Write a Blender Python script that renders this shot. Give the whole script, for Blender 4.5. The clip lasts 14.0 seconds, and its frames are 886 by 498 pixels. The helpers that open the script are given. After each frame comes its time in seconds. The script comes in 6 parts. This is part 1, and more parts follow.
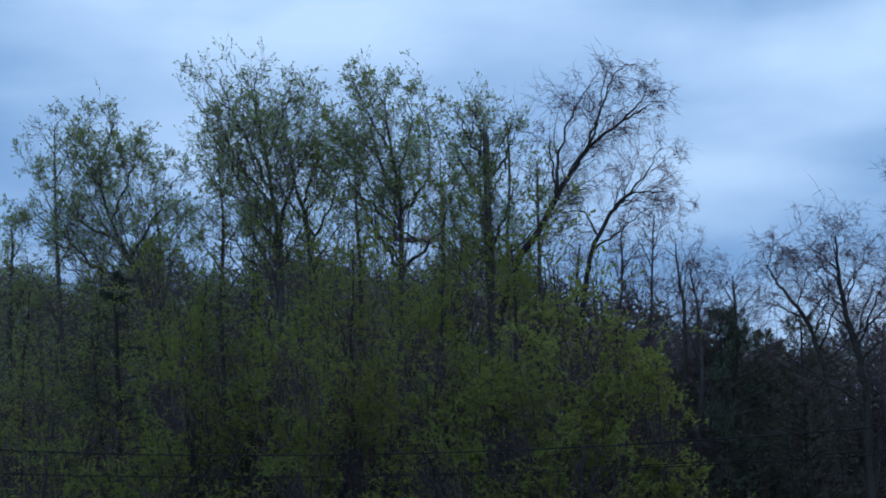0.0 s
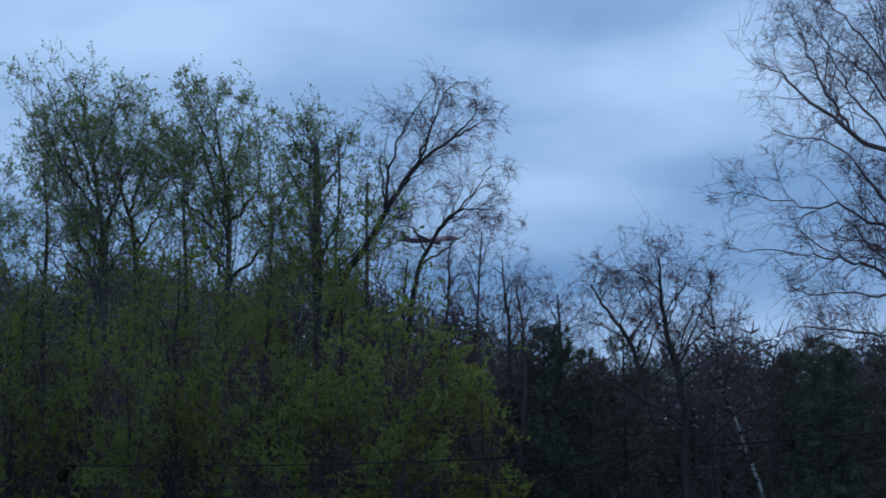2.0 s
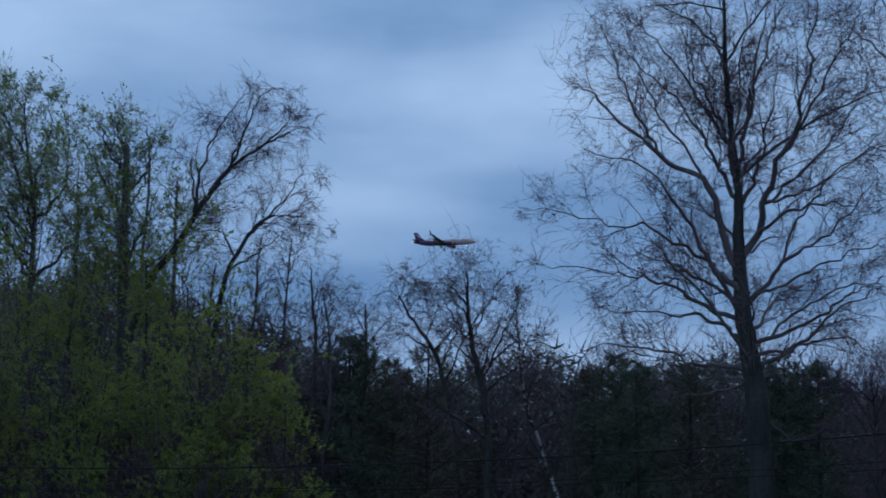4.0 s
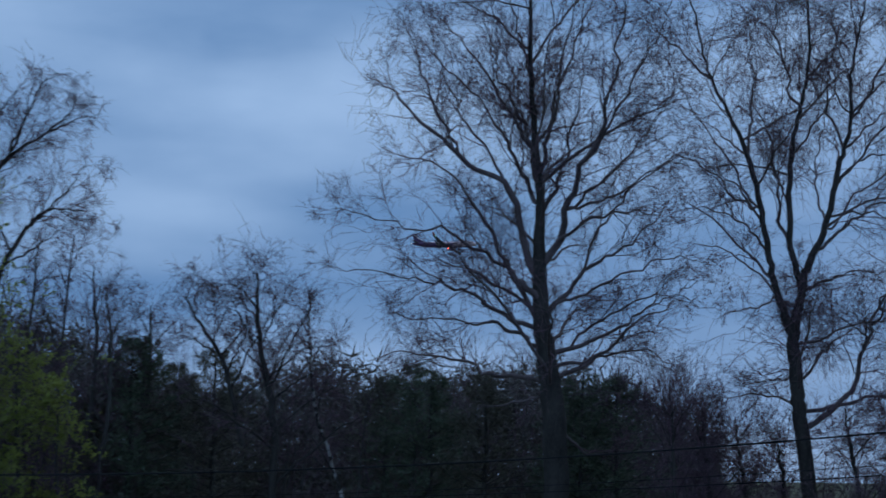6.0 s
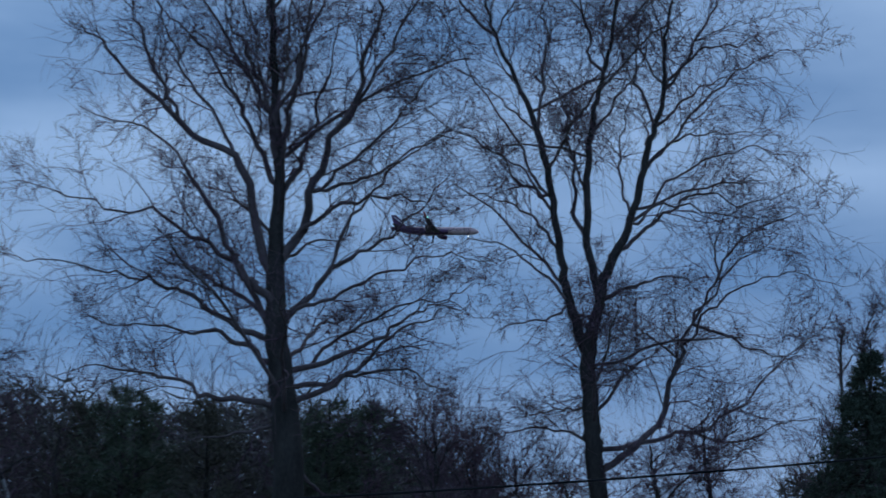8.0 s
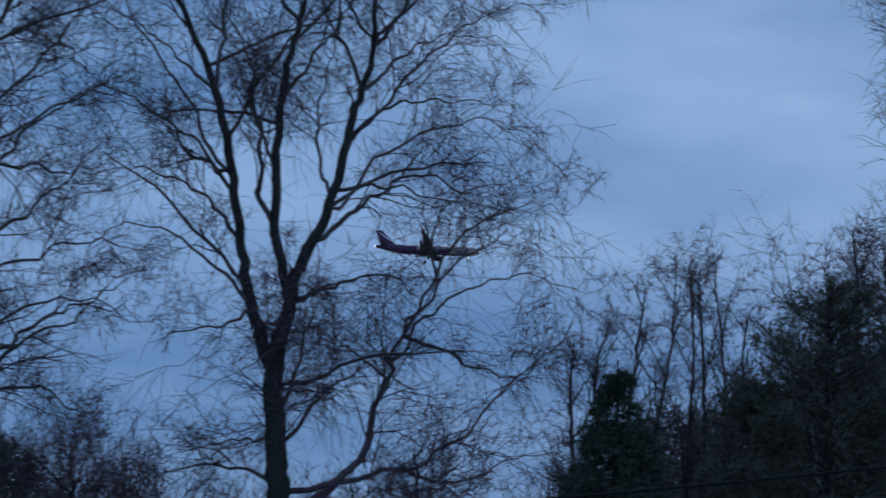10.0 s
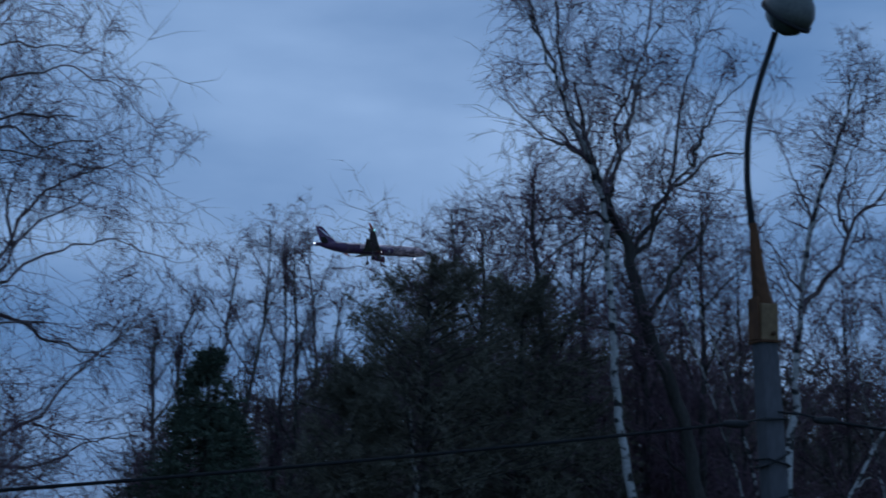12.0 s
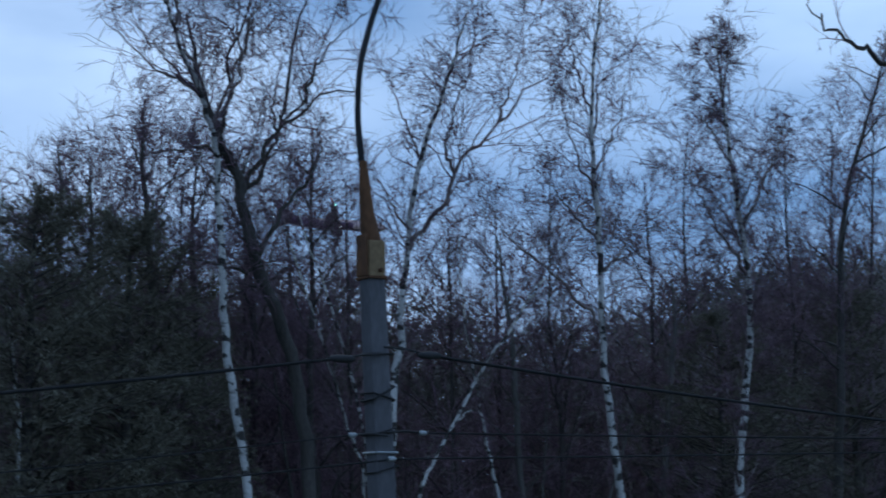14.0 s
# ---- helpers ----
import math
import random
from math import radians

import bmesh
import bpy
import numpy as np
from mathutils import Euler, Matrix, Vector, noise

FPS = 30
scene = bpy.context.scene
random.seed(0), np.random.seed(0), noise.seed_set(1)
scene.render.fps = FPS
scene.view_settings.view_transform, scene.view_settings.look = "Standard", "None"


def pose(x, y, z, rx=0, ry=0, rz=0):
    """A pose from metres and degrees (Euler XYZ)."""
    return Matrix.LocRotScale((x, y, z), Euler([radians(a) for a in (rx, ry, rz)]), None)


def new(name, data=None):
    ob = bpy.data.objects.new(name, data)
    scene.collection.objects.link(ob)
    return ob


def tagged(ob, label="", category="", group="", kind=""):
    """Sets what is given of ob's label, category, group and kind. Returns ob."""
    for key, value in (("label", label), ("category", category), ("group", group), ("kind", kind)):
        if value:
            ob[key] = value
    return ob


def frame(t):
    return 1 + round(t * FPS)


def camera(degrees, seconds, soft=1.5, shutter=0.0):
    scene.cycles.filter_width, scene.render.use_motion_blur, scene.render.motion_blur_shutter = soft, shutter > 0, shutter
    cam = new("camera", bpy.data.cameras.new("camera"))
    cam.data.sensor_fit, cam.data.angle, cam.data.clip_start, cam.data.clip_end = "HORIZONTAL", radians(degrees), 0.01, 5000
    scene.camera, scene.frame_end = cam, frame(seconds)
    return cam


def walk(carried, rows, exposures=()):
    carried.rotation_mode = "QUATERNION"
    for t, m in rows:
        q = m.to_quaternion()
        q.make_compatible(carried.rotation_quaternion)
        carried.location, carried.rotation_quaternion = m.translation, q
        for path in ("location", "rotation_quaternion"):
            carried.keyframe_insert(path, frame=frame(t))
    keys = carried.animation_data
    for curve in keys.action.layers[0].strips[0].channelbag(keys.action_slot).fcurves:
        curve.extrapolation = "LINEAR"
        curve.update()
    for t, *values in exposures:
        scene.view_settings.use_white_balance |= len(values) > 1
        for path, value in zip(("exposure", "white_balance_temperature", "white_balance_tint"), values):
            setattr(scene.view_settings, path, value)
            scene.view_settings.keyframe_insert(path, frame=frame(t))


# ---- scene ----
cam = camera(26.73, 14.0, soft=1.7, shutter=0.4)
EYE = 5.5
# seconds, metres ahead, yaw, pitch, roll
ROWS = [
    (0, 0.00, 26.11, 5.98, -2.18),
    (0.5, 0.00, 24.93, 6.02, -1.97),
    (1, 0.00, 23.51, 6.13, -1.90),
    (1.5, 0.00, 22.05, 6.17, -1.49),
    (2, 0.00, 20.79, 6.25, -1.25),
    (2.5, 0.00, 19.37, 6.32, -0.95),
    (3, 0.00, 17.87, 6.43, -0.46),
    (5.5, 0.00, 10.55, 6.55, 0.59),
    (6, 1.52, 9.08, 6.88, 0.92),
    (6.5, 3.42, 7.47, 7.34, 1.12),
    (7, 5.19, 5.98, 7.72, 1.31),
    (7.2, 5.83, 5.33, 7.85, 1.38),
    (9.3, 11.84, -3.41, 10.05, 1.44),
    (9.5, 12.35, -4.55, 10.24, 1.35),
    (10, 13.62, -7.73, 10.75, 1.07),
    (10.5, 14.76, -11.21, 11.17, 0.77),
    (11, 15.26, -14.91, 11.35, 0.49),
    (11.5, 15.26, -18.22, 11.13, 0.44),
    (12, 15.26, -21.44, 10.77, 0.31),
    (12.5, 15.26, -24.71, 10.34, 0.13),
    (13, 15.26, -27.78, 9.82, -0.38),
    (13.5, 15.26, -30.73, 9.24, -0.66),
    (14, 15.26, -33.54, 8.72, -0.89),
]
EXPOSURES = [(0.0, 0.4, 7100, 10), (1.5, 0.22, 6900, 10), (3.0, -0.02, 6750, 10), (6.5, -0.28, 6500, 10), (9.5, -0.42, 6150, 10), (11.5, -0.52, 5950, 10), (12.5, -0.42, 6100, 10), (13.2, -0.05, 6350, 10), (14.0, 0.3, 6700, 10)]
walk(cam, [(t, pose(0, y, EYE, 90, 0, yaw) @ pose(0, 0, 0, pitch, 0, 0) @ pose(0, 0, 0, 0, 0, roll)) for t, y, yaw, pitch, roll in ROWS], EXPOSURES)


# ---- sky and light: an overcast evening ----
def make_world():
    w = bpy.data.worlds.new("evening_sky")
    scene.world = w
    w.use_nodes = True
    nodes, links = w.node_tree.nodes, w.node_tree.links
    back = nodes["Background"]
    coord = nodes.new("ShaderNodeTexCoord")

    def cloud(scale, detail, rough, shift):
        mp = nodes.new("ShaderNodeMapping")
        mp.inputs["Scale"].default_value = scale
        mp.inputs["Location"].default_value = shift
        links.new(coord.outputs["Generated"], mp.inputs["Vector"])
        n = nodes.new("ShaderNodeTexNoise")
        n.inputs["Scale"].default_value = 1.0
        n.inputs["Detail"].default_value = detail
        n.inputs["Roughness"].default_value = rough
        links.new(mp.outputs["Vector"], n.inputs["Vector"])
        return n.outputs["Fac"]

    broad = cloud((3.2, 3.2, 11), 4, 0.42, (2.0, 0.3, 1.7))
    soft = cloud((9, 9, 26), 5, 0.5, (0.4, 1.1, 0.2))
    mix = nodes.new("ShaderNodeMath")
    mix.operation = "MULTIPLY_ADD"
    mix.inputs[1].default_value = 0.25
    links.new(soft, mix.inputs[0])
    scaled = nodes.new("ShaderNodeMath")
    scaled.operation = "MULTIPLY"
    scaled.inputs[1].default_value = 0.75
    links.new(broad, scaled.inputs[0])
    links.new(scaled.outputs[0], mix.inputs[2])
    ramp = nodes.new("ShaderNodeValToRGB")
    e = ramp.color_ramp.elements
    e[0].position, e[0].color = 0.36, (0.13, 0.28, 0.56, 1)
    e[1].position, e[1].color = 0.66, (0.37, 0.57, 0.90, 1)
    # broad breaks and banks in the cloud: bearing, height, half width, half height, strength
    warp = nodes.new("ShaderNodeTexNoise")
    warp.inputs["Scale"].default_value, warp.inputs["Detail"].default_value = 9.0, 4
    links.new(coord.outputs["Generated"], warp.inputs["Vector"])
    bent = nodes.new("ShaderNodeVectorMath")
    bent.operation = "MULTIPLY_ADD"
    bent.inputs[1].default_value = (0.09, 0.09, 0.05)
    links.new(warp.outputs["Color"], bent.inputs[0])
    links.new(coord.outputs["Generated"], bent.inputs[2])
    value = mix.outputs[0]
    for az, el, sx, sz, amount in ((-14, 10.8, 0.13, 0.035, 0.16), (-32, 14.5, 0.2, 0.04, 0.12), (-19, 7.2, 0.1, 0.03, 0.12), (-13, 14.6, 0.22, 0.035, -0.12), (26, 14, 0.1, 0.08, 0.1), (0, 12.5, 0.1, 0.06, 0.1), (14, 13, 0.12, 0.05, -0.04)):
        a, e0 = radians(az), radians(el)
        off = nodes.new("ShaderNodeVectorMath")
        off.operation = "SUBTRACT"
        off.inputs[1].default_value = (math.sin(a) * math.cos(e0) + 0.045, math.cos(a) * math.cos(e0) + 0.045, math.sin(e0) + 0.025)
        links.new(bent.outputs[0], off.inputs[0])
        fit = nodes.new("ShaderNodeVectorMath")
        fit.operation = "MULTIPLY"
        fit.inputs[1].default_value = (1 / sx, 1 / sx, 1 / sz)
        links.new(off.outputs[0], fit.inputs[0])
        far = nodes.new("ShaderNodeVectorMath")
        far.operation = "LENGTH"
        links.new(fit.outputs[0], far.inputs[0])
        soft_edge = nodes.new("ShaderNodeMapRange")
        soft_edge.interpolation_type = "SMOOTHSTEP"
        soft_edge.inputs["From Min"].default_value, soft_edge.inputs["From Max"].default_value = 0.0, 1.5
        soft_edge.inputs["To Min"].default_value, soft_edge.inputs["To Max"].default_value = amount, 0.0
        links.new(far.outputs["Value"], soft_edge.inputs["Value"])
        plus = nodes.new("ShaderNodeMath")
        plus.operation = "ADD"
        links.new(value, plus.inputs[0])
        links.new(soft_edge.outputs["Result"], plus.inputs[1])
        value = plus.outputs[0]
    links.new(value, ramp.inputs["Fac"])
    sky = nodes.new("ShaderNodeTexSky")
    sky.sky_type, sky.sun_disc = "NISHITA", False
    sky.sun_elevation, sky.sun_rotation = radians(25), radians(20)
    thin = nodes.new("ShaderNodeMix")
    thin.data_type, thin.blend_type = "RGBA", "ADD"
    thin.inputs["Factor"].default_value = 0.002
    links.new(ramp.outputs["Color"], thin.inputs[6])
    links.new(sky.outputs["Color"], thin.inputs[7])
    # extra sky strength added behind the camera, out of view, to lift dark fronts
    split = nodes.new("ShaderNodeSeparateXYZ")
    links.new(coord.outputs["Generated"], split.inputs[0])
    rear_lift = nodes.new("ShaderNodeMapRange")
    rear_lift.interpolation_type = "SMOOTHSTEP"
    rear_lift.inputs["From Min"].default_value, rear_lift.inputs["From Max"].default_value = -0.5, 0.75
    rear_lift.inputs["To Min"].default_value, rear_lift.inputs["To Max"].default_value = 1.3, 1.0
    links.new(split.outputs["Y"], rear_lift.inputs["Value"])
    links.new(thin.outputs[2], back.inputs["Color"])
    links.new(rear_lift.outputs["Result"], back.inputs["Strength"])
    lamp = bpy.data.lights.new("sun", "SUN")
    lamp.energy, lamp.angle, lamp.color = 0.5, radians(40), (1.0, 0.93, 0.86)
    ob = new("sun", lamp)
    ob.matrix_world = pose(0, 0, 60, -50, 0, -15)


make_world()

def hexpow(r, g, b):
    return (r, g, b, 1.0)


# ---- materials ----
def material(name, dark, light, scale=8.0, rough=0.85, bump=0.0, stretch=(1, 1, 1), fine=60.0, island=0.0, translucent=0.0, metal=0.0, spots=None):
    m = bpy.data.materials.new(name)
    m.use_nodes = True
    nodes, links = m.node_tree.nodes, m.node_tree.links
    bsdf = nodes["Principled BSDF"]
    bsdf.inputs["Roughness"].default_value = rough
    bsdf.inputs["Metallic"].default_value = metal
    bsdf.inputs["Specular IOR Level"].default_value = 0.25
    coord = nodes.new("ShaderNodeTexCoord")
    mapping = nodes.new("ShaderNodeMapping")
    mapping.inputs["Scale"].default_value = stretch
    links.new(coord.outputs["Object"], mapping.inputs["Vector"])
    big = nodes.new("ShaderNodeTexNoise")
    big.inputs["Scale"].default_value = scale
    big.inputs["Detail"].default_value = 4
    small = nodes.new("ShaderNodeTexNoise")
    small.inputs["Scale"].default_value = fine
    small.inputs["Detail"].default_value = 3
    for n in (big, small):
        links.new(mapping.outputs["Vector"], n.inputs["Vector"])
    mix = nodes.new("ShaderNodeMath")
    mix.operation = "MULTIPLY_ADD"
    mix.inputs[1].default_value = 0.4
    links.new(small.outputs["Fac"], mix.inputs[0])
    half = nodes.new("ShaderNodeMath")
    half.operation = "MULTIPLY"
    half.inputs[1].default_value = 0.6
    links.new(big.outputs["Fac"], half.inputs[0])
    links.new(half.outputs[0], mix.inputs[2])
    value = mix.outputs[0]
    if island:
        geo = nodes.new("ShaderNodeNewGeometry")
        isl = nodes.new("ShaderNodeMath")
        isl.operation = "MULTIPLY_ADD"
        isl.inputs[1].default_value = island
        links.new(geo.outputs["Random Per Island"], isl.inputs[0])
        less = nodes.new("ShaderNodeMath")
        less.operation = "SUBTRACT"
        less.inputs[1].default_value = island / 2
        links.new(value, less.inputs[0])
        links.new(less.outputs[0], isl.inputs[2])
        value = isl.outputs[0]
    ramp = nodes.new("ShaderNodeValToRGB")
    ramp.color_ramp.elements[0].position, ramp.color_ramp.elements[0].color = 0.3, hexpow(*dark)
    ramp.color_ramp.elements[1].position, ramp.color_ramp.elements[1].color = 0.7, hexpow(*light)
    links.new(value, ramp.inputs["Fac"])
    colour = ramp.outputs["Color"]
    if spots:
        # dark cross-marks such as lenticels and scars on birch bark, or rust on paint
        mp = nodes.new("ShaderNodeMapping")
        mp.inputs["Scale"].default_value = spots[1]
        links.new(coord.outputs["Object"], mp.inputs["Vector"])
        marks = nodes.new("ShaderNodeTexNoise")
        marks.inputs["Scale"].default_value = 1.0
        marks.inputs["Detail"].default_value = 5
        links.new(mp.outputs["Vector"], marks.inputs["Vector"])
        cut = nodes.new("ShaderNodeValToRGB")
        cut.color_ramp.elements[0].position, cut.color_ramp.elements[1].position = spots[2], spots[2] + 0.06
        links.new(marks.outputs["Fac"], cut.inputs["Fac"])
        blend = nodes.new("ShaderNodeMix")
        blend.data_type = "RGBA"
        links.new(cut.outputs["Color"], blend.inputs["Factor"])
        links.new(colour, blend.inputs[6])
        blend.inputs[7].default_value = hexpow(*spots[0])
        colour = blend.outputs[2]
    links.new(colour, bsdf.inputs["Base Color"])
    if bump:
        b = nodes.new("ShaderNodeBump")
        b.inputs["Strength"].default_value = bump
        b.inputs["Distance"].default_value = 0.02
        links.new(value, b.inputs["Height"])
        links.new(b.outputs["Normal"], bsdf.inputs["Normal"])
    if translucent:
        tl = nodes.new("ShaderNodeBsdfTranslucent")
        links.new(colour, tl.inputs["Color"])
        mx = nodes.new("ShaderNodeMixShader")
        mx.inputs["Fac"].default_value = translucent
        links.new(bsdf.outputs[0], mx.inputs[1])
        links.new(tl.outputs[0], mx.inputs[2])
        links.new(mx.outputs[0], nodes["Material Output"].inputs["Surface"])
    return m


def glow(name, colour, strength):
    m = bpy.data.materials.new(name)
    m.use_nodes = True
    bsdf = m.node_tree.nodes["Principled BSDF"]
    bsdf.inputs["Base Color"].default_value = hexpow(*colour)
    bsdf.inputs["Emission Color"].default_value = hexpow(*colour)
    bsdf.inputs["Emission Strength"].default_value = strength
    return m


BARK_DARK = material("dark_bark", (0.02, 0.018, 0.016), (0.07, 0.062, 0.056), 5, 0.95, 0.8, (1, 1, 0.35), 40)
BARK_LIMB = material("brown_limb_bark", (0.05, 0.037, 0.039), (0.18, 0.14, 0.138), 2.5, 0.9, 0.5, (1, 1, 0.5), 30)
BARK_GREY = material("grey_bark", (0.035, 0.032, 0.029), (0.12, 0.11, 0.102), 5, 0.95, 0.6, (1, 1, 0.35), 40)
BARK_WHITE = material("white_birch_bark", (0.19, 0.182, 0.175), (0.44, 0.425, 0.41), 3, 0.8, 0.4, (1, 1, 1), 30, spots=((0.025, 0.022, 0.02), (7, 7, 9), 0.5))
TWIG = material("bare_twig", (0.06, 0.037, 0.048), (0.15, 0.094, 0.117), 3, 0.9, 0, (1, 1, 1), 20, island=0.5)
LEAF = material("spring_leaf", (0.165, 0.22, 0.07), (0.29, 0.355, 0.145), 0.7, 0.6, 0, (1, 1, 1), 9, island=0.4, translucent=0.6)
LEAF_OLIVE = material("olive_spring_leaf", (0.165, 0.202, 0.048), (0.3, 0.338, 0.09), 0.45, 0.65, 0, (1, 1, 1), 5, island=0.25, translucent=0.6)
NEEDLE = material("conifer_needle", (0.06, 0.08, 0.05), (0.115, 0.14, 0.09), 0.8, 0.7, 0, (1, 1, 1), 12, island=0.5)
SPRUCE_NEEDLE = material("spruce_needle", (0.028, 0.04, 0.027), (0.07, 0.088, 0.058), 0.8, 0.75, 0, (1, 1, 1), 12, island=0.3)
NEEDLE_BROWN = material("pine_needle", (0.085, 0.078, 0.057), (0.13, 0.118, 0.088), 0.8, 0.8, 0, (1, 1, 1), 12, island=0.3)
GRASS = material("spring_grass", (0.03, 0.035, 0.012), (0.09, 0.1, 0.04), 0.3, 0.95, 0.5, (1, 1, 1), 6)


# ---- mesh building ----
def smooth_mesh(name, verts, quads, smooth=True):
    verts, quads = np.asarray(verts, np.float32), np.asarray(quads, np.int32)
    me = bpy.data.meshes.new(name)
    n, k = quads.shape
    me.vertices.add(len(verts))
    me.vertices.foreach_set("co", verts.ravel())
    me.loops.add(n * k)
    me.polygons.add(n)
    me.polygons.foreach_set("loop_start", np.arange(0, n * k, k, dtype=np.int32))
    me.loops.foreach_set("vertex_index", quads.ravel())
    me.polygons.foreach_set("use_smooth", np.full(n, smooth, dtype=bool))
    me.update(calc_edges=True)
    return me


def child(name, me, mat, parent, label="", kind=""):
    ob = new(name, me)
    me.materials.append(mat)
    ob.parent = parent
    ob.matrix_parent_inverse = Matrix.Identity(4)
    if label or kind:
        tagged(ob, label, kind=kind)
    return ob


def unit(v):
    return v / (np.linalg.norm(v, axis=-1, keepdims=True) + 1e-9)


def tubes(paths, radii, sides=3):
    """Tapered tubes along many polylines at once: paths (B, K, 3), radii (B, K)."""
    B, K, _ = paths.shape
    tang = np.empty_like(paths)
    tang[:, 1:-1] = paths[:, 2:] - paths[:, :-2]
    tang[:, 0], tang[:, -1] = paths[:, 1] - paths[:, 0], paths[:, -1] - paths[:, -2]
    tang = unit(tang)
    mean = unit(paths[:, -1] - paths[:, 0])
    ref = np.where(np.abs(mean[:, 2:3]) > 0.8, np.array([[1.0, 0.1, 0.0]]), np.array([[0.0, 0.1, 1.0]]))[:, None, :]
    side = unit(np.cross(tang, np.broadcast_to(ref, tang.shape)))
    other = np.cross(tang, side)
    ang = np.arange(sides) * 2 * np.pi / sides
    ring = side[:, :, None, :] * np.cos(ang)[None, None, :, None] + other[:, :, None, :] * np.sin(ang)[None, None, :, None]
    verts = (paths[:, :, None, :] + ring * radii[:, :, None, None]).reshape(-1, 3)
    b, k, s = np.meshgrid(np.arange(B), np.arange(K - 1), np.arange(sides), indexing="ij")
    s2 = (s + 1) % sides
    idx = lambda kk, ss: (b * K + kk) * sides + ss
    quads = np.stack([idx(k, s), idx(k, s2), idx(k + 1, s2), idx(k + 1, s)], -1).reshape(-1, 4)
    return verts, quads


def pointed(paths, radii):
    """Three-sided tubes that run out to a point, as triangles."""
    B, K, _ = paths.shape
    v, _ = tubes(paths, radii, 3)
    v = v.reshape(B, K, 3, 3)
    v = np.concatenate([v[:, :-1].reshape(B, -1, 3), v[:, -1].mean(1, keepdims=True)], 1)
    own, tip = [], 3 * (K - 1)
    for k in range(K - 2):
        for a, b in ((0, 1), (1, 2), (2, 0)):
            a, b = 3 * k + a, 3 * k + b
            own += [(a, b, b + 3), (a, b + 3, a + 3)]
    own += [(tip - 3 + a, tip - 3 + b, tip) for a, b in ((0, 1), (1, 2), (2, 0))]
    t = (np.arange(B) * (tip + 1))[:, None, None] + np.array(own)[None]
    return v.reshape(-1, 3), t.reshape(-1, 3)


def spline(points, n, rng=None, wobble=0.0):
    """Catmull-Rom curve through a few control points, resampled to n points."""
    p = np.asarray(points, float)
    q = np.vstack([2 * p[0] - p[1], p, 2 * p[-1] - p[-2]])
    out = []
    for u in np.linspace(0, len(p) - 1 - 1e-6, n):
        i = int(u)
        t = u - i
        a, b, c, d = q[i:i + 4]
        out.append(0.5 * (2 * b + (c - a) * t + (2 * a - 5 * b + 4 * c - d) * t * t + (3 * b - a - 3 * c + d) * t ** 3))
    out = np.array(out)
    if rng is not None and wobble:
        step = rng.normal(0, wobble, (n, 3))
        step = (step + np.roll(step, 1, 0)) / 2
        step[0] = 0
        out[:, :3] += step * 1.5
    return out


def grow(start, way, length, radius, K, rng, wander=0.25, droop=0.0, taper=0.35):
    """Many branches at once: each goes K steps from start along way, wandering, with a pull upwards or (minus) downwards."""
    B = len(start)
    paths, rad = np.empty((B, K + 1, 3)), np.empty((B, K + 1))
    p, d = start.copy(), unit(way)
    paths[:, 0], rad[:, 0] = p, radius
    for i in range(K):
        d = d + rng.normal(0, wander, (B, 3))
        d[:, 2] += droop * (0.4 + i / K)
        d = unit(d)
        p = p + d * (length / K)[:, None]
        paths[:, i + 1], rad[:, i + 1] = p, radius * (1 - (1 - taper) * (i + 1) / K)
    return paths, rad


def sprout(paths, rad, count, rng, low=0.2, high=1.0, spread=(35, 65), up=0.0, squash=1.0):
    """Starting places and ways of side shoots on many parents."""
    B, K, _ = paths.shape
    par = np.repeat(np.arange(B), count)
    u = rng.uniform(low, high, len(par)) * (K - 1) * 0.999
    i = u.astype(int)
    f = (u - i)[:, None]
    start = paths[par, i] * (1 - f) + paths[par, i + 1] * f
    tang = unit(paths[par, i + 1] - paths[par, i])
    r = rad[par, i] * (1 - f[:, 0]) + rad[par, i + 1] * f[:, 0]
    side = rng.normal(0, 1, (len(par), 3))
    side[:, 1] *= squash
    side -= tang * (side * tang).sum(1, keepdims=True)
    side = unit(side)
    a = np.radians(rng.uniform(spread[0], spread[1], len(par)))[:, None]
    way = tang * np.cos(a) + side * np.sin(a)
    way[:, 2] += up
    return start, unit(way), r, u / (K - 1), par


def leaf_quads(at, way, size, rng):
    """Small pointed leaves, each a folded blade of two triangles."""
    n = len(at)
    way = unit(way + rng.normal(0, 0.45, (n, 3)))
    side = unit(np.cross(way, rng.normal(0, 1, (n, 3))))
    size = (size * rng.uniform(0.6, 1.25, n))[:, None]
    mid = at + way * size * 0.5
    nrm = np.cross(way, side)
    v = np.stack([at, mid + side * size * 0.23 + nrm * size * 0.06, at + way * size, mid - side * size * 0.23 + nrm * size * 0.06], 1).reshape(-1, 3)
    return v, np.arange(n * 4).reshape(-1, 4)


def blades(at, way, length, width, rng):
    """Thin needle sprays, one triangle each."""
    n = len(at)
    side = unit(np.cross(way, rng.normal(0, 1, (n, 3))))
    L = (length * rng.uniform(0.6, 1.3, n))[:, None]
    v = np.stack([at - side * width / 2, at + side * width / 2, at + unit(way) * L], 1).reshape(-1, 3)
    return v, np.arange(n * 3).reshape(-1, 3)


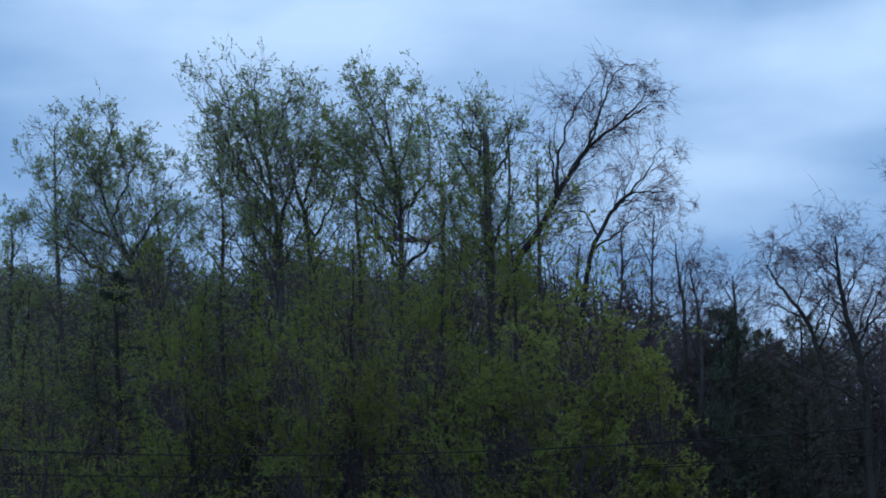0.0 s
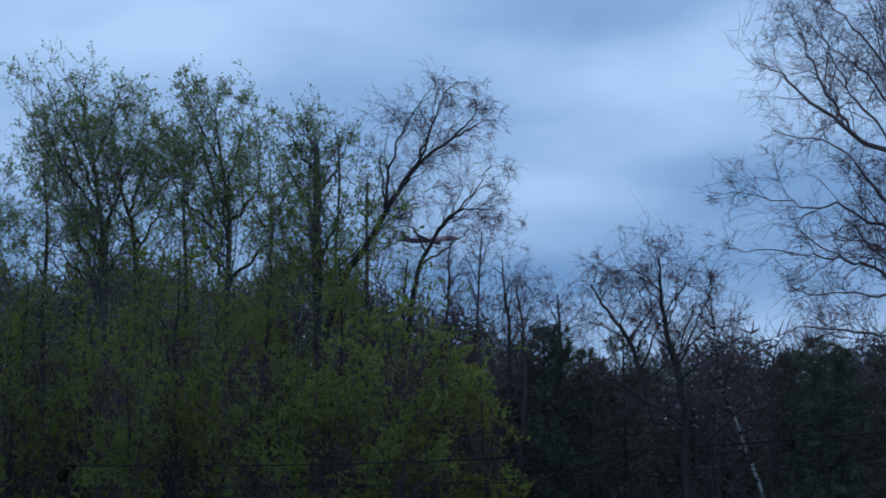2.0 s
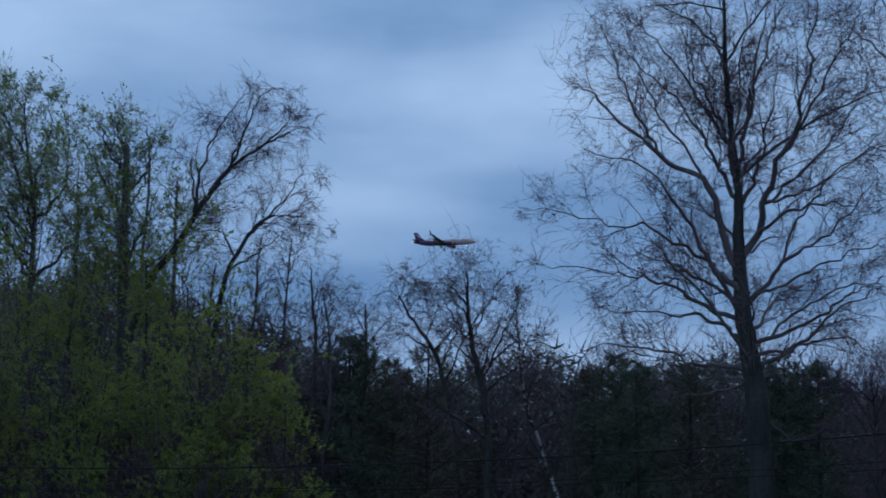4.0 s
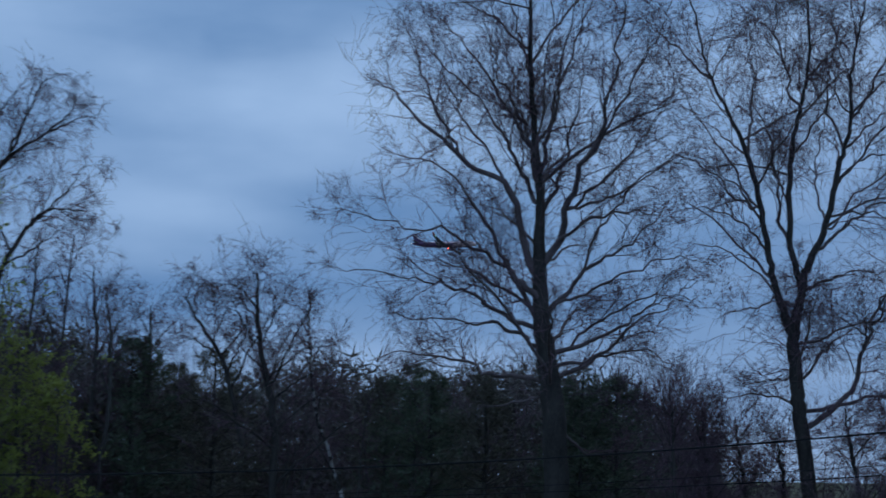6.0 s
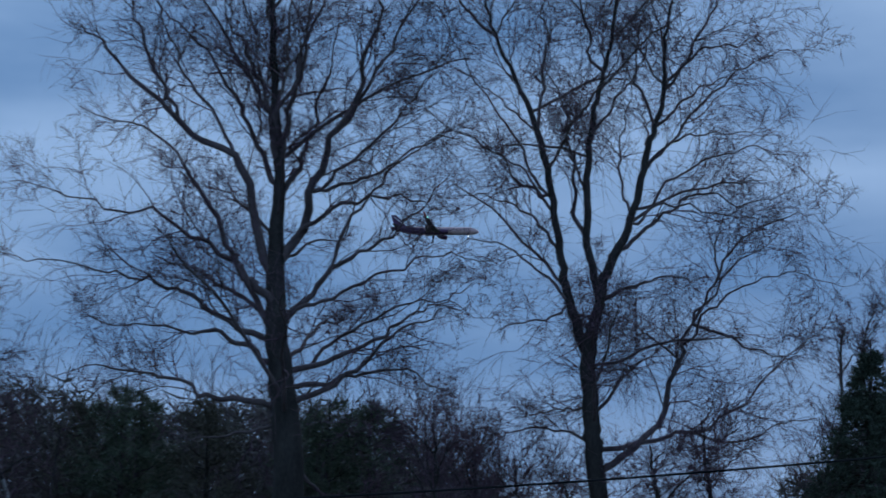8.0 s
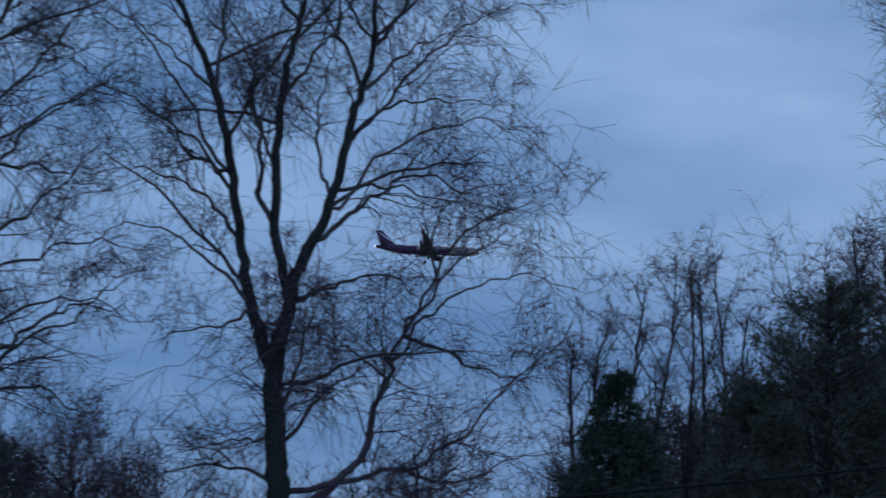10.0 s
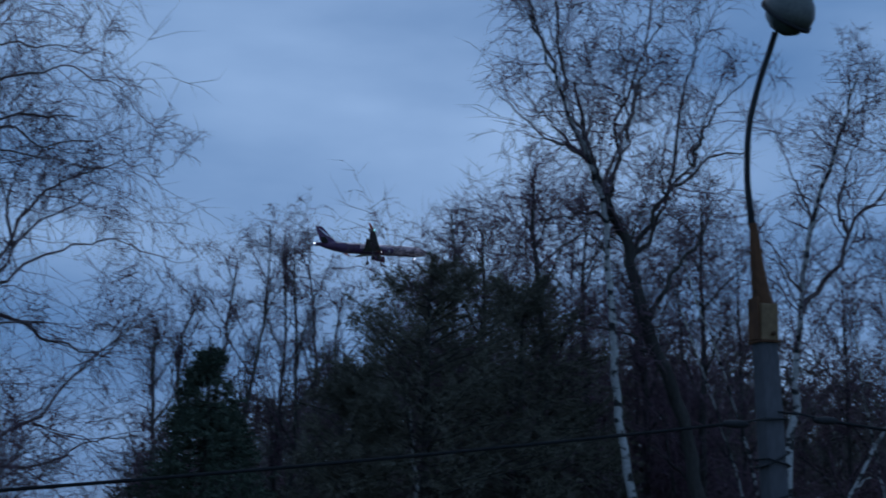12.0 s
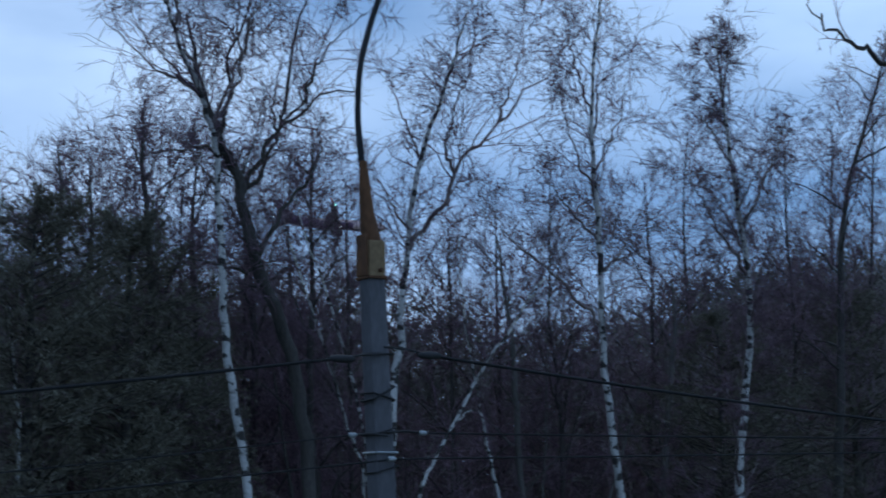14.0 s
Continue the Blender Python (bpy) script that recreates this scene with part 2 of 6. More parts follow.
class Tree:
    """A tree whose stems and chief limbs run through a few given places (x, height) in the upright plane at y; all finer wood grows by rule."""

    def __init__(self, y, seed):
        self.y, self.rng = y, np.random.default_rng(seed)
        self.stems, self.limbs = [], []

    def trunk(self, *pts):
        p = [(x, self.y, z, r) for x, z, r in pts]
        if p[0][2] > 0.05 and not self.stems:
            (x0, y0, z0, r0), (x1, _, z1, _) = p[0], p[1]
            lean = max(-0.12, min(0.12, (x0 - x1) / (z0 - z1)))
            foot = [(x0 - lean * z0 * (1 - u), y0, z0 * u - 0.1 * (u == 0), r0 * (1.05 + 0.3 * (1 - u) ** 3)) for u in (0, 0.35, 0.7)]
            p = foot + p
        elif self.stems:
            p = self.joined(p)
        s = spline(p, 10 + 4 * len(p))
        s[:, :3] += self.rng.normal(0, 0.012, (len(s), 3))
        ph = self.rng.uniform(0, 6.3, 2)
        s[:, 0] += 0.04 * np.sin(s[:, 2] * 1.5 + ph[0])
        s[:, 1] += 0.08 * np.sin(s[:, 2] * 0.9 + ph[1])
        self.stems.append(s)

    def joined(self, p):
        """Starts a limb on the wood that is there."""
        best, at = 0.3, None
        for s in self.stems + self.limbs:
            d = np.hypot(s[:, 0] - p[0][0], s[:, 2] - p[0][2])
            if d.min() < best:
                best, at = d.min(), s[d.argmin()]
        if at is None:
            return p
        shift = at[1] - p[0][1]
        return [(float(at[0]), float(at[1]), float(at[2]), p[0][3])] + [(x, y + shift, z, r) for x, y, z, r in p[1:]]

    def limb(self, r, *pts, depth=None):
        """A chief limb that starts with radius r."""
        n = len(pts)
        ext = math.hypot(pts[-1][0] - pts[0][0], pts[-1][1] - pts[0][1])
        lean = self.rng.uniform(-0.24, 0.24) * ext if depth is None else depth
        p = [(x, self.y + lean * (i / (n - 1)) ** 1.2, z, r * (0.1 + 0.8 * (1 - i / (n - 1)) ** 1.3)) for i, (x, z) in enumerate(pts)]
        self.limbs.append(spline(self.joined(p), 26, self.rng, 0.032 * max(ext, 1) / 3))

    def auto_limbs(self, count, reach, low=0.35, rise=(35, 60), stem=-1, bend=0.0):
        """Limbs that nobody could tell apart one by one."""
        s = self.stems[stem]
        zs = s[:, 2]
        for i in range(count):
            u = low + (0.97 - low) * (i + self.rng.uniform(0, 0.9)) / count
            k = min(len(s) - 2, int(np.searchsorted(zs, zs[0] + (zs[-1] - zs[0]) * u)))
            a = self.rng.uniform(0, 2 * math.pi)
            e = radians(self.rng.uniform(*rise))
            L = reach * (1.15 - 0.75 * (u - low) / (1 - low)) * self.rng.uniform(0.7, 1.15)
            way = np.array([math.cos(a) * math.cos(e), math.sin(a) * math.cos(e), math.sin(e)])
            p0 = s[k, :3]
            r = min(s[k, 3] * 0.6, 0.01 + 0.0075 * L)
            mid = p0 + way * L * 0.5 + np.array([0, 0, 0.05 * L])
            end = p0 + way * L + np.array([0, 0, bend * L])
            over = max(0.0, end[2] - (zs[-1] - 0.15 * abs(end[0] - p0[0])))
            end[2] -= over
            mid[2] -= over * 0.5
            self.limbs.append(spline([(*p0, r), (*mid, r * 0.65), (*end, r * 0.25)], 12, self.rng, 0.02 * L / 2))

    def fan(self, count, z0, z1, middle, half, top, drop):
        """Slender stems that part low down and spread up to a domed crown."""
        s = self.stems[0]
        for i in range(count):
            a = -1 + 2 * (i + self.rng.uniform(0.1, 0.9)) / count
            k = int(np.argmin(np.abs(s[:, 2] - self.rng.uniform(z0, z1))))
            x, z = float(s[k, 0]), float(s[k, 2])
            ex = middle + half * a
            ez = top - drop * abs(a) ** 2 - self.rng.uniform(0.0, 0.22) * (top - z0)
            self.limb(0.024, (x, z), (x + 0.42 * (ex - x), z + 0.38 * (ez - z)), (x + 0.8 * (ex - x), z + 0.74 * (ez - z)), (ex, ez), depth=self.rng.uniform(-0.7, 0.7) * half)

    def finish(self, name, label, category, bark=None, wood=None, second=4.0, third=5, fourth=5, len2=0.42, len3=0.7, len4=0.45, steps=1, reach_most=6.0, stem_reach=2.4, droop2=0.06, droop=-0.1, twig=0.003, leaves=0, leaf=None, leaf_size=0.07, squash=0.7, upper=None, spread=(30, 60), boughs=0.0, rise=0.3, clumps=0.0, group=""):
        rng, bark, wood = self.rng, bark or BARK_DARK, wood or TWIG
        base = self.stems[0][0]
        root = tagged(new(name), label, category, group)
        root.location = (base[0], base[1], max(0.0, base[2]))
        off = np.array([base[0], base[1], max(0.0, base[2])])

        def put(pname, paths, radii, sides, mat, kind=""):
            v, q = tubes(paths - off, radii, sides)
            return child(pname, smooth_mesh(pname, v, q), mat, root, kind=kind)

        for i, s in enumerate(self.stems):
            put("trunk" if i == 0 else "stem", s[None, :, :3], s[None, :, 3], 10, bark)
        for s in self.limbs:
            put("limb", s[None, :, :3], s[None, :, 3], 6, (upper or bark))
        lev2 = []
        thick = twig * 1.5
        # upswept crooked boughs on the limbs and the upper stems
        if boughs:
            lev1 = []
            for s, share, lo in [(s, 1.0, 0.16) for s in self.limbs] + [(s, 0.7, 0.5) for s in self.stems]:
                L = np.linalg.norm(np.diff(s[:, :3], axis=0), axis=1).sum()
                n = max(2, int(boughs * L * share + 0.5))
                st, way, r, u, _ = sprout(s[None, :, :3], s[None, :, 3], n, rng, lo, 0.97, (22, 48), rise, squash)
                ln = np.clip(min(L, 4.6) * 0.42 * (1.15 - 0.75 * u) * rng.uniform(0.55, 1.2, n), 0.45, 2.1)
                lev1.append(grow(st, way, ln, np.clip(r * 0.55, 0.005, 0.0045 + 0.0045 * ln), 9, rng, 0.17, 0.05, 0.22))
            p1, r1 = np.concatenate([a for a, _ in lev1]), np.concatenate([b for _, b in lev1])
            put("boughwork", p1, r1, 4, upper or bark, "stuff")
            l1 = np.linalg.norm(np.diff(p1, axis=1), axis=2).sum(1)
            st, way, r, u, par = sprout(p1, r1, np.maximum(3, (second * l1 + 0.5).astype(int)), rng, 0.12, 1.0, spread, 0.1, squash)
            ln = np.clip(l1[par] * len2 * 1.25 * (1.15 - 0.7 * u) * rng.uniform(0.45, 1.15, len(st)), 0.2, 1.25)
            lev2.append(grow(st, way, ln, np.clip(r * 0.5, thick, 0.009), 6 if steps > 1 else 4, rng, 0.24, droop2))
        # second order: branches on limbs and on the upper stems
        few = 0.45 if boughs else 1.0
        for s, share, lo in [(s, 1.0, 0.15) for s in self.limbs] + [(s, 0.6, 0.55) for s in self.stems]:
            L = np.linalg.norm(np.diff(s[:, :3], axis=0), axis=1).sum()
            n = max(3, int(second * L * share * few))
            st, way, r, u, _ = sprout(s[None, :, :3], s[None, :, 3], n, rng, lo, 1.0, spread, 0.12, squash)
            ln = np.clip(min(max(L, 2.7), reach_most if share == 1.0 else stem_reach) * len2 * (1.1 - 0.75 * u) * rng.uniform(0.45, 1.15, n), 0.22, 2.3 if not boughs else 1.3)
            lev2.append(grow(st, way, ln, np.clip(r * 0.45, thick, 0.012), 6 if steps > 1 else 4, rng, 0.22, droop2))
        p2, r2 = np.concatenate([a for a, _ in lev2]), np.concatenate([b for _, b in lev2])
        v, t = pointed(p2 - off, r2)
        child("branchwork", smooth_mesh("branchwork", v, t), wood, root, kind="stuff")
        st, way, r, u, par = sprout(p2, r2, third, rng, 0.1, 1.0, (24, 62), 0.0, squash)
        l2 = np.linalg.norm(p2[:, -1] - p2[:, 0], axis=1)[par]
        p3, r3 = grow(st, way, np.clip(l2 * len3 * (1.1 - 0.6 * u) * rng.uniform(0.5, 1.2, len(st)), 0.15, 0.7), np.clip(r * 0.7, twig * 1.2, 0.007), 2, rng, 0.34, droop)
        v, t = pointed(p3 - off, r3)
        child("twig_crown", smooth_mesh("twig_crown", v, t), wood, root, kind="stuff")
        ends = p3
        if fourth:
            st, way, r, u, par = sprout(p3, r3, fourth, rng, 0.1, 1.0, (18, 55), 0.0, squash)
            l3 = np.linalg.norm(p3[:, -1] - p3[:, 0], axis=1)[par]
            p4, r4 = grow(st, way, (0.06 + len4 * 1.5 * l3 * (1.1 - 0.5 * u)) * rng.uniform(0.5, 1.3, len(st)), np.full(len(st), twig * 1.2), steps, rng, 0.36, droop * 1.6, 0.5)
            ends = p4
            v, t = pointed(p4 - off, r4)
            child("twig_spray", smooth_mesh("twig_spray", v, t), wood, root, kind="stuff")
        if leaves:
            st, way, r, u, _ = sprout(ends, np.ones(ends.shape[:2]), leaves, rng, 0.15, 1.0, (15, 60), 0.3)
            if clumps:
                # leaves gather in uneven clumps with gaps between
                a, b, c = (st + np.array([0.0, 0.0, 0.35]) * np.sin(st[:, :1] * 1.7)).T
                f = np.sin(2.1 * a + 1.3 * b) * np.sin(2.6 * c + 0.8 * b) + 0.6 * np.sin(4.3 * a - 2.2 * c) * np.sin(3.9 * b + 1.7 * c)
                keep = f + rng.normal(0, 0.3, len(f)) > clumps
                st, way = st[keep], way[keep]
            v, q = leaf_quads(st - off, way, leaf_size, rng)
            child("foliage", smooth_mesh("foliage", v, q, False), leaf or LEAF, root, kind="stuff")
        return root


def conifer(name, label, x, y, height, reach, seed, low=0.12, tip=0.6, boughs=110, needles=120, mat=None, droop=-0.18, blade=0.085, width=0.02, shape=1.0):
    """A spruce or pine: a stem with whorls of boughs that carry needle sprays."""
    rng = np.random.default_rng(seed)
    root = tagged(new(name), label, "tree")
    root.location = (x, y, 0)
    s = spline([(0, 0, -0.1, 0.018 * height), (rng.normal(0, 0.05), 0, height * 0.5, 0.011 * height), (0, 0, height, 0.01)], 18, rng, 0.01)
    v, q = tubes(s[None, :, :3], s[None, :, 3], 8)
    child("trunk", smooth_mesh("trunk", v, q), BARK_DARK, root)
    u = np.sort(rng.uniform(low, 0.985, boughs))
    a = rng.uniform(0, 2 * np.pi, boughs)
    r = reach * np.clip((1 - u) / (1 - low), 0.02, 1) ** shape * rng.uniform(0.86, 1.04, boughs) + 0.03
    way = np.stack([np.cos(a), np.sin(a), np.full(boughs, tip) * (0.2 + u)], 1)
    start = np.stack([np.interp(u * height, s[:, 2], s[:, 0]), np.zeros(boughs), u * height], 1)
    p, rad = grow(start, way, r, 0.006 + 0.005 * r, 7, rng, 0.07, droop)
    v, q = tubes(p, rad, 4)
    child("boughwork", smooth_mesh("boughwork", v, q), BARK_DARK, root, kind="stuff")
    st, w2, rr, uu, par = sprout(p, rad, 14, rng, 0.1, 1.0, (30, 85), 0.05)
    p2, r2 = grow(st, w2, 0.4 * r[par] * (1.2 - 0.7 * uu) * rng.uniform(0.5, 1.2, len(st)) + 0.05, np.full(len(st), 0.005), 4, rng, 0.12, droop * 0.8)
    both = [sprout(p2, r2, max(1, needles // 12), rng, 0.0, 1.0, (25, 75), 0.05), sprout(p, rad, needles // 3, rng, 0.2, 1.0, (25, 75), 0.05)]
    st, w3 = np.concatenate([b[0] for b in both]), np.concatenate([b[1] for b in both])
    v, t = blades(st, w3, blade, width, rng)
    child("needle_cover", smooth_mesh("needle_cover", v, t, False), mat or NEEDLE, root, kind="stuff")
    return root


def bush(x, y, height, half, seed, label, leaf, leaves):
    """A broad many-stemmed bush."""
    t = Tree(y, seed)
    rng = t.rng
    t.trunk((x, 0.0, 0.07), (x + rng.normal(0, 0.1), height * 0.45, 0.05), (x + rng.normal(0, 0.2), height * 0.93, 0.012))
    n = 13
    for i in range(n):
        a = -1 + 2 * (i + rng.uniform(0.1, 0.9)) / n
        top = height * (1 - 0.38 * abs(a) ** 2.2) * rng.uniform(0.72, 1.06)
        z0 = rng.uniform(0.3, 0.45) * height
        t.limb(0.036, (x + a * 0.15 * half, z0), (x + a * half * 0.6, z0 + (top - z0) * 0.5), (x + a * half * 0.95, top), depth=rng.uniform(-0.8, 0.8) * half * 0.7)
    return t.finish("willow_bush", label, "bush", BARK_DARK, second=4.2, third=4, fourth=0, len2=0.42, len3=0.7, droop=0.05, droop2=0.12, leaves=leaves, leaf=leaf, leaf_size=0.06, clumps=-0.25, squash=1.0, stem_reach=3.0, group="willow bushes")


def wood_edge(name, label, x0, x1, y0, y1, count, seed, low, high, shoots=20, fine=8):
    """The dark young wood behind the single trees: nobody could count its stems."""
    rng = np.random.default_rng(seed)
    x, y, h = rng.uniform(x0, x1, count), rng.uniform(y0, y1, count), rng.uniform(low, high, count)
    start = np.stack([x, y, np.full(count, -0.1)], 1)
    way = np.stack([rng.normal(0, 0.06, count), rng.normal(0, 0.06, count), np.ones(count)], 1)
    p, r = grow(start, way, h, rng.uniform(0.03, 0.09, count), 8, rng, 0.05, 0.02, 0.12)
    root = tagged(new(name), label, "wood", kind="stuff")
    v, q = tubes(p, r, 5)
    child("stem_cover", smooth_mesh("stem_cover", v, q), BARK_GREY, root, kind="stuff")
    st, w2, rr, u, par = sprout(p, r, shoots, rng, 0.15, 1.0, (30, 65), 0.15)
    p2, r2 = grow(st, w2, (h * 0.26)[par] * (1.2 - 0.8 * u) * rng.uniform(0.5, 1.2, len(st)), np.clip(rr * 0.35, 0.006, 0.02), 4, rng, 0.15, 0.08)
    v, q = tubes(p2, r2, 3)
    st, w3, rr, u, par = sprout(p2, r2, fine, rng, 0.1, 1.0, (25, 65), 0.05)
    p3, r3 = grow(st, w3, rng.uniform(0.25, 0.9, len(st)), np.full(len(st), 0.006), 2, rng, 0.2, 0.0, 0.5)
    v3, q3 = tubes(p3, r3, 3)
    child("twig_cover", smooth_mesh("twig_cover", np.concatenate([v, v3]), np.concatenate([q, q3 + len(v)])), TWIG, root, kind="stuff")
    return root


def thicket(name, label, x0, x1, y0, y1, stems, filling, seed, tops, mat):
    """Crowded saplings under an uneven top, with brush between them; tops are (x, height) along it."""
    rng = np.random.default_rng(seed)
    xs, hs = [a for a, _ in tops], [b for _, b in tops]

    def top_at(x, y):
        clump = 0.8 * np.sin(x * 1.1 + y * 0.7 + seed) + 0.5 * np.sin(x * 2.7 - y * 1.6) + 0.3 * np.sin(x * 6.1 + y * 2.2)
        return np.interp(x, xs, hs) + clump * 0.55

    x, y = rng.uniform(x0, x1, stems), rng.uniform(y0, y1, stems)
    h = top_at(x, y) * rng.uniform(0.72, 1.08, stems)
    p, r = grow(np.stack([x, y, np.full(stems, -0.1)], 1), np.stack([rng.normal(0, 0.07, stems), rng.normal(0, 0.07, stems), np.ones(stems)], 1), h, rng.uniform(0.012, 0.045, stems), 7, rng, 0.06, 0.03, 0.1)
    root = tagged(new(name), label, "thicket", kind="stuff")
    v, q = tubes(p, r, 3)
    child("stem_cover", smooth_mesh("stem_cover", v, q), mat, root, kind="stuff")
    st, way, rr, u, par = sprout(p, r, 14, rng, 0.45, 1.0, (22, 55), 0.15)
    p2, r2 = grow(st, way, rng.uniform(0.5, 1.5, len(st)) * (1.25 - 0.7 * u), np.clip(rr * 0.4, 0.006, 0.012), 3, rng, 0.2, 0.05)
    v, t = pointed(p2, r2)
    child("shoot_cover", smooth_mesh("shoot_cover", v, t), mat, root, kind="stuff")
    st, way, rr, u, par = sprout(p2, r2, 6, rng, 0.1, 1.0, (20, 60), 0.0)
    p3, r3 = grow(st, way, rng.uniform(0.2, 0.6, len(st)), np.full(len(st), 0.005), 1, rng, 0.3, -0.05)
    v, t = pointed(p3, r3)
    child("twig_cover", smooth_mesh("twig_cover", v, t), TWIG, root, kind="stuff")
    # brush that fills the lower part
    x, y = rng.uniform(x0, x1, filling), rng.uniform(y0 + 0.3 * (y1 - y0), y1, filling)
    z = np.maximum(2.5, top_at(x, y) * 0.86 * rng.uniform(0.3, 1, filling))
    way = np.stack([rng.normal(0, 0.6, filling), rng.normal(0, 0.6, filling), rng.normal(0.3, 0.5, filling)], 1)
    v, t = blades(np.stack([x, y, z], 1), way, 0.5, 0.055, rng)
    child("brush", smooth_mesh("brush", v, t, False), mat, root, kind="stuff")
    return root


# ---- trees, group by group ----
t = Tree(33.5, 1)
t.trunk((-22.73, 4.57, 0.075), (-23.57, 8.64, 0.060), (-24.28, 10.30, 0.043), (-24.78, 11.5, 0.022), (-24.9, 12.6, 0.008))
t.limb(0.050, (-23.93, 9.28), (-25.28, 10.01), (-26.42, 12.03))
t.limb(0.050, (-24.28, 10.30), (-25.73, 10.94), (-26.62, 12.24))
t.limb(0.038, (-24.43, 10.57), (-23.72, 11.76), (-22.96, 12.18))
t.limb(0.038, (-24.63, 11.47), (-25.54, 12.45), (-25.92, 13.01))
t.limb(0.050, (-24.07, 9.66), (-23.15, 10.71), (-22.54, 11.39))
t.limb(0.032, (-24.78, 11.86), (-24.45, 12.72), (-24.22, 12.88))
t.limb(0.037, (-23.79, 9.02), (-25.76, 9.67), (-26.68, 10.76))
t.fan(11, 7.2, 9.6, -24.7, 1.95, 12.75, 1.2)
t.finish("leafing_tree", "slender young tree with sparse fresh green leaves", "tree", BARK_GREY, second=3.6, third=4, fourth=3, len2=0.6, len3=0.62, len4=0.5, droop=0.22, droop2=0.16, stem_reach=2.8, steps=1, spread=(16, 40), leaves=6, leaf_size=0.05, twig=0.0027, boughs=1.25, rise=0.4, group="leafing trees")

t = Tree(34, 2)
t.trunk((-20.65, 4.50, 0.090), (-20.46, 7.86, 0.073), (-20.57, 10.04, 0.058), (-20.83, 11.77, 0.033), (-21.2, 13.5, 0.008))
t.limb(0.048, (-20.49, 9.06), (-21.58, 10.61), (-22.63, 12.33))
t.limb(0.048, (-20.54, 9.67), (-21.28, 11.20), (-22.38, 13.31))
t.limb(0.049, (-20.59, 10.28), (-19.99, 11.57), (-19.60, 12.74))
t.limb(0.037, (-20.71, 11.15), (-21.51, 12.84), (-21.77, 13.99))
t.limb(0.037, (-20.76, 11.64), (-20.37, 12.83), (-20.07, 13.23))
t.limb(0.048, (-20.43, 8.82), (-21.46, 9.74), (-22.67, 10.84))
t.limb(0.037, (-20.95, 12.53), (-21.14, 13.29), (-20.90, 14.01))
t.limb(0.036, (-20.61, 10.53), (-21.40, 11.83), (-21.88, 12.88))
t.fan(11, 7.2, 9.8, -21.1, 1.8, 13.6, 2.0)
t.finish("leafing_tree", "tall leafing tree with upright branches and pale green leaves", "tree", BARK_GREY, second=3.6, third=4, fourth=3, len2=0.6, len3=0.62, len4=0.5, droop=0.22, droop2=0.16, stem_reach=2.8, steps=1, spread=(16, 40), leaves=6, leaf_size=0.05, twig=0.0027, boughs=1.25, rise=0.4, group="leafing trees")

t = Tree(34.6, 3)
t.trunk((-19.90, 4.46, 0.074), (-20.16, 9.68, 0.050), (-20.50, 11.32, 0.033), (-20.79, 13.09, 0.010))
t.limb(0.037, (-20.16, 9.68), (-19.52, 11.10), (-19.47, 12.32))
t.limb(0.037, (-20.37, 10.81), (-19.90, 12.00), (-20.01, 13.00))
t.limb(0.037, (-20.26, 10.06), (-20.78, 11.22), (-21.19, 12.13))
t.auto_limbs(13, 2.0, 0.32, (35, 60))
t.finish("leafing_tree", "thin leafing tree crowded between taller ones", "tree", BARK_GREY, second=3.6, third=4, fourth=3, len2=0.6, len3=0.62, len4=0.5, droop=0.22, droop2=0.16, stem_reach=2.8, steps=1, spread=(16, 40), leaves=6, leaf_size=0.05, twig=0.0027, boughs=1.25, rise=0.4, group="leafing trees")

t = Tree(34, 4)
t.trunk((-17.70, 4.44, 0.079), (-17.70, 9.33, 0.056), (-17.64, 10.62, 0.040), (-17.79, 12.06, 0.024), (-17.87, 12.8, 0.008))
t.limb(0.047, (-17.70, 9.33), (-18.39, 10.33), (-19.21, 11.97))
t.limb(0.047, (-17.67, 10.03), (-18.33, 11.88), (-18.99, 13.16))
t.limb(0.047, (-17.66, 10.27), (-16.97, 11.14), (-17.10, 12.75))
t.limb(0.035, (-17.70, 10.86), (-17.25, 12.12), (-17.38, 12.96))
t.limb(0.047, (-17.71, 9.09), (-16.76, 9.95), (-16.53, 10.75))
t.limb(0.035, (-17.73, 11.69), (-18.30, 12.59), (-18.48, 13.22))
t.limb(0.035, (-17.66, 9.79), (-18.77, 10.96), (-19.42, 11.87))
t.fan(9, 7.2, 9.8, -18.15, 1.35, 12.9, 1.3)
t.finish("leafing_tree", "tall leafing tree with a rounded airy green crown", "tree", BARK_GREY, second=3.6, third=4, fourth=3, len2=0.6, len3=0.62, len4=0.5, droop=0.22, droop2=0.16, stem_reach=2.8, steps=1, spread=(16, 40), leaves=6, leaf_size=0.05, twig=0.0027, boughs=1.25, rise=0.4, group="leafing trees")

t = Tree(33, 5)
t.trunk((-15.21, 4.43, 0.097), (-15.15, 7.95, 0.083), (-15.15, 9.73, 0.075), (-15.24, 11.42, 0.060), (-15.28, 11.62, 0.038))
t.limb(0.055, (-15.18, 9.95), (-15.66, 10.89), (-16.30, 11.93))
t.limb(0.045, (-15.23, 10.85), (-15.62, 11.63), (-15.85, 12.28))
t.limb(0.044, (-15.20, 10.51), (-14.81, 11.09), (-14.58, 11.63))
t.limb(0.055, (-15.12, 9.17), (-14.71, 10.13), (-14.54, 10.62))
t.limb(0.044, (-15.13, 9.50), (-15.69, 10.11), (-16.09, 11.05))
t.limb(0.033, (-15.24, 11.30), (-15.35, 11.77), (-15.38, 12.05))
t.limb(0.033, (-15.19, 10.29), (-14.80, 10.81), (-14.72, 11.25))
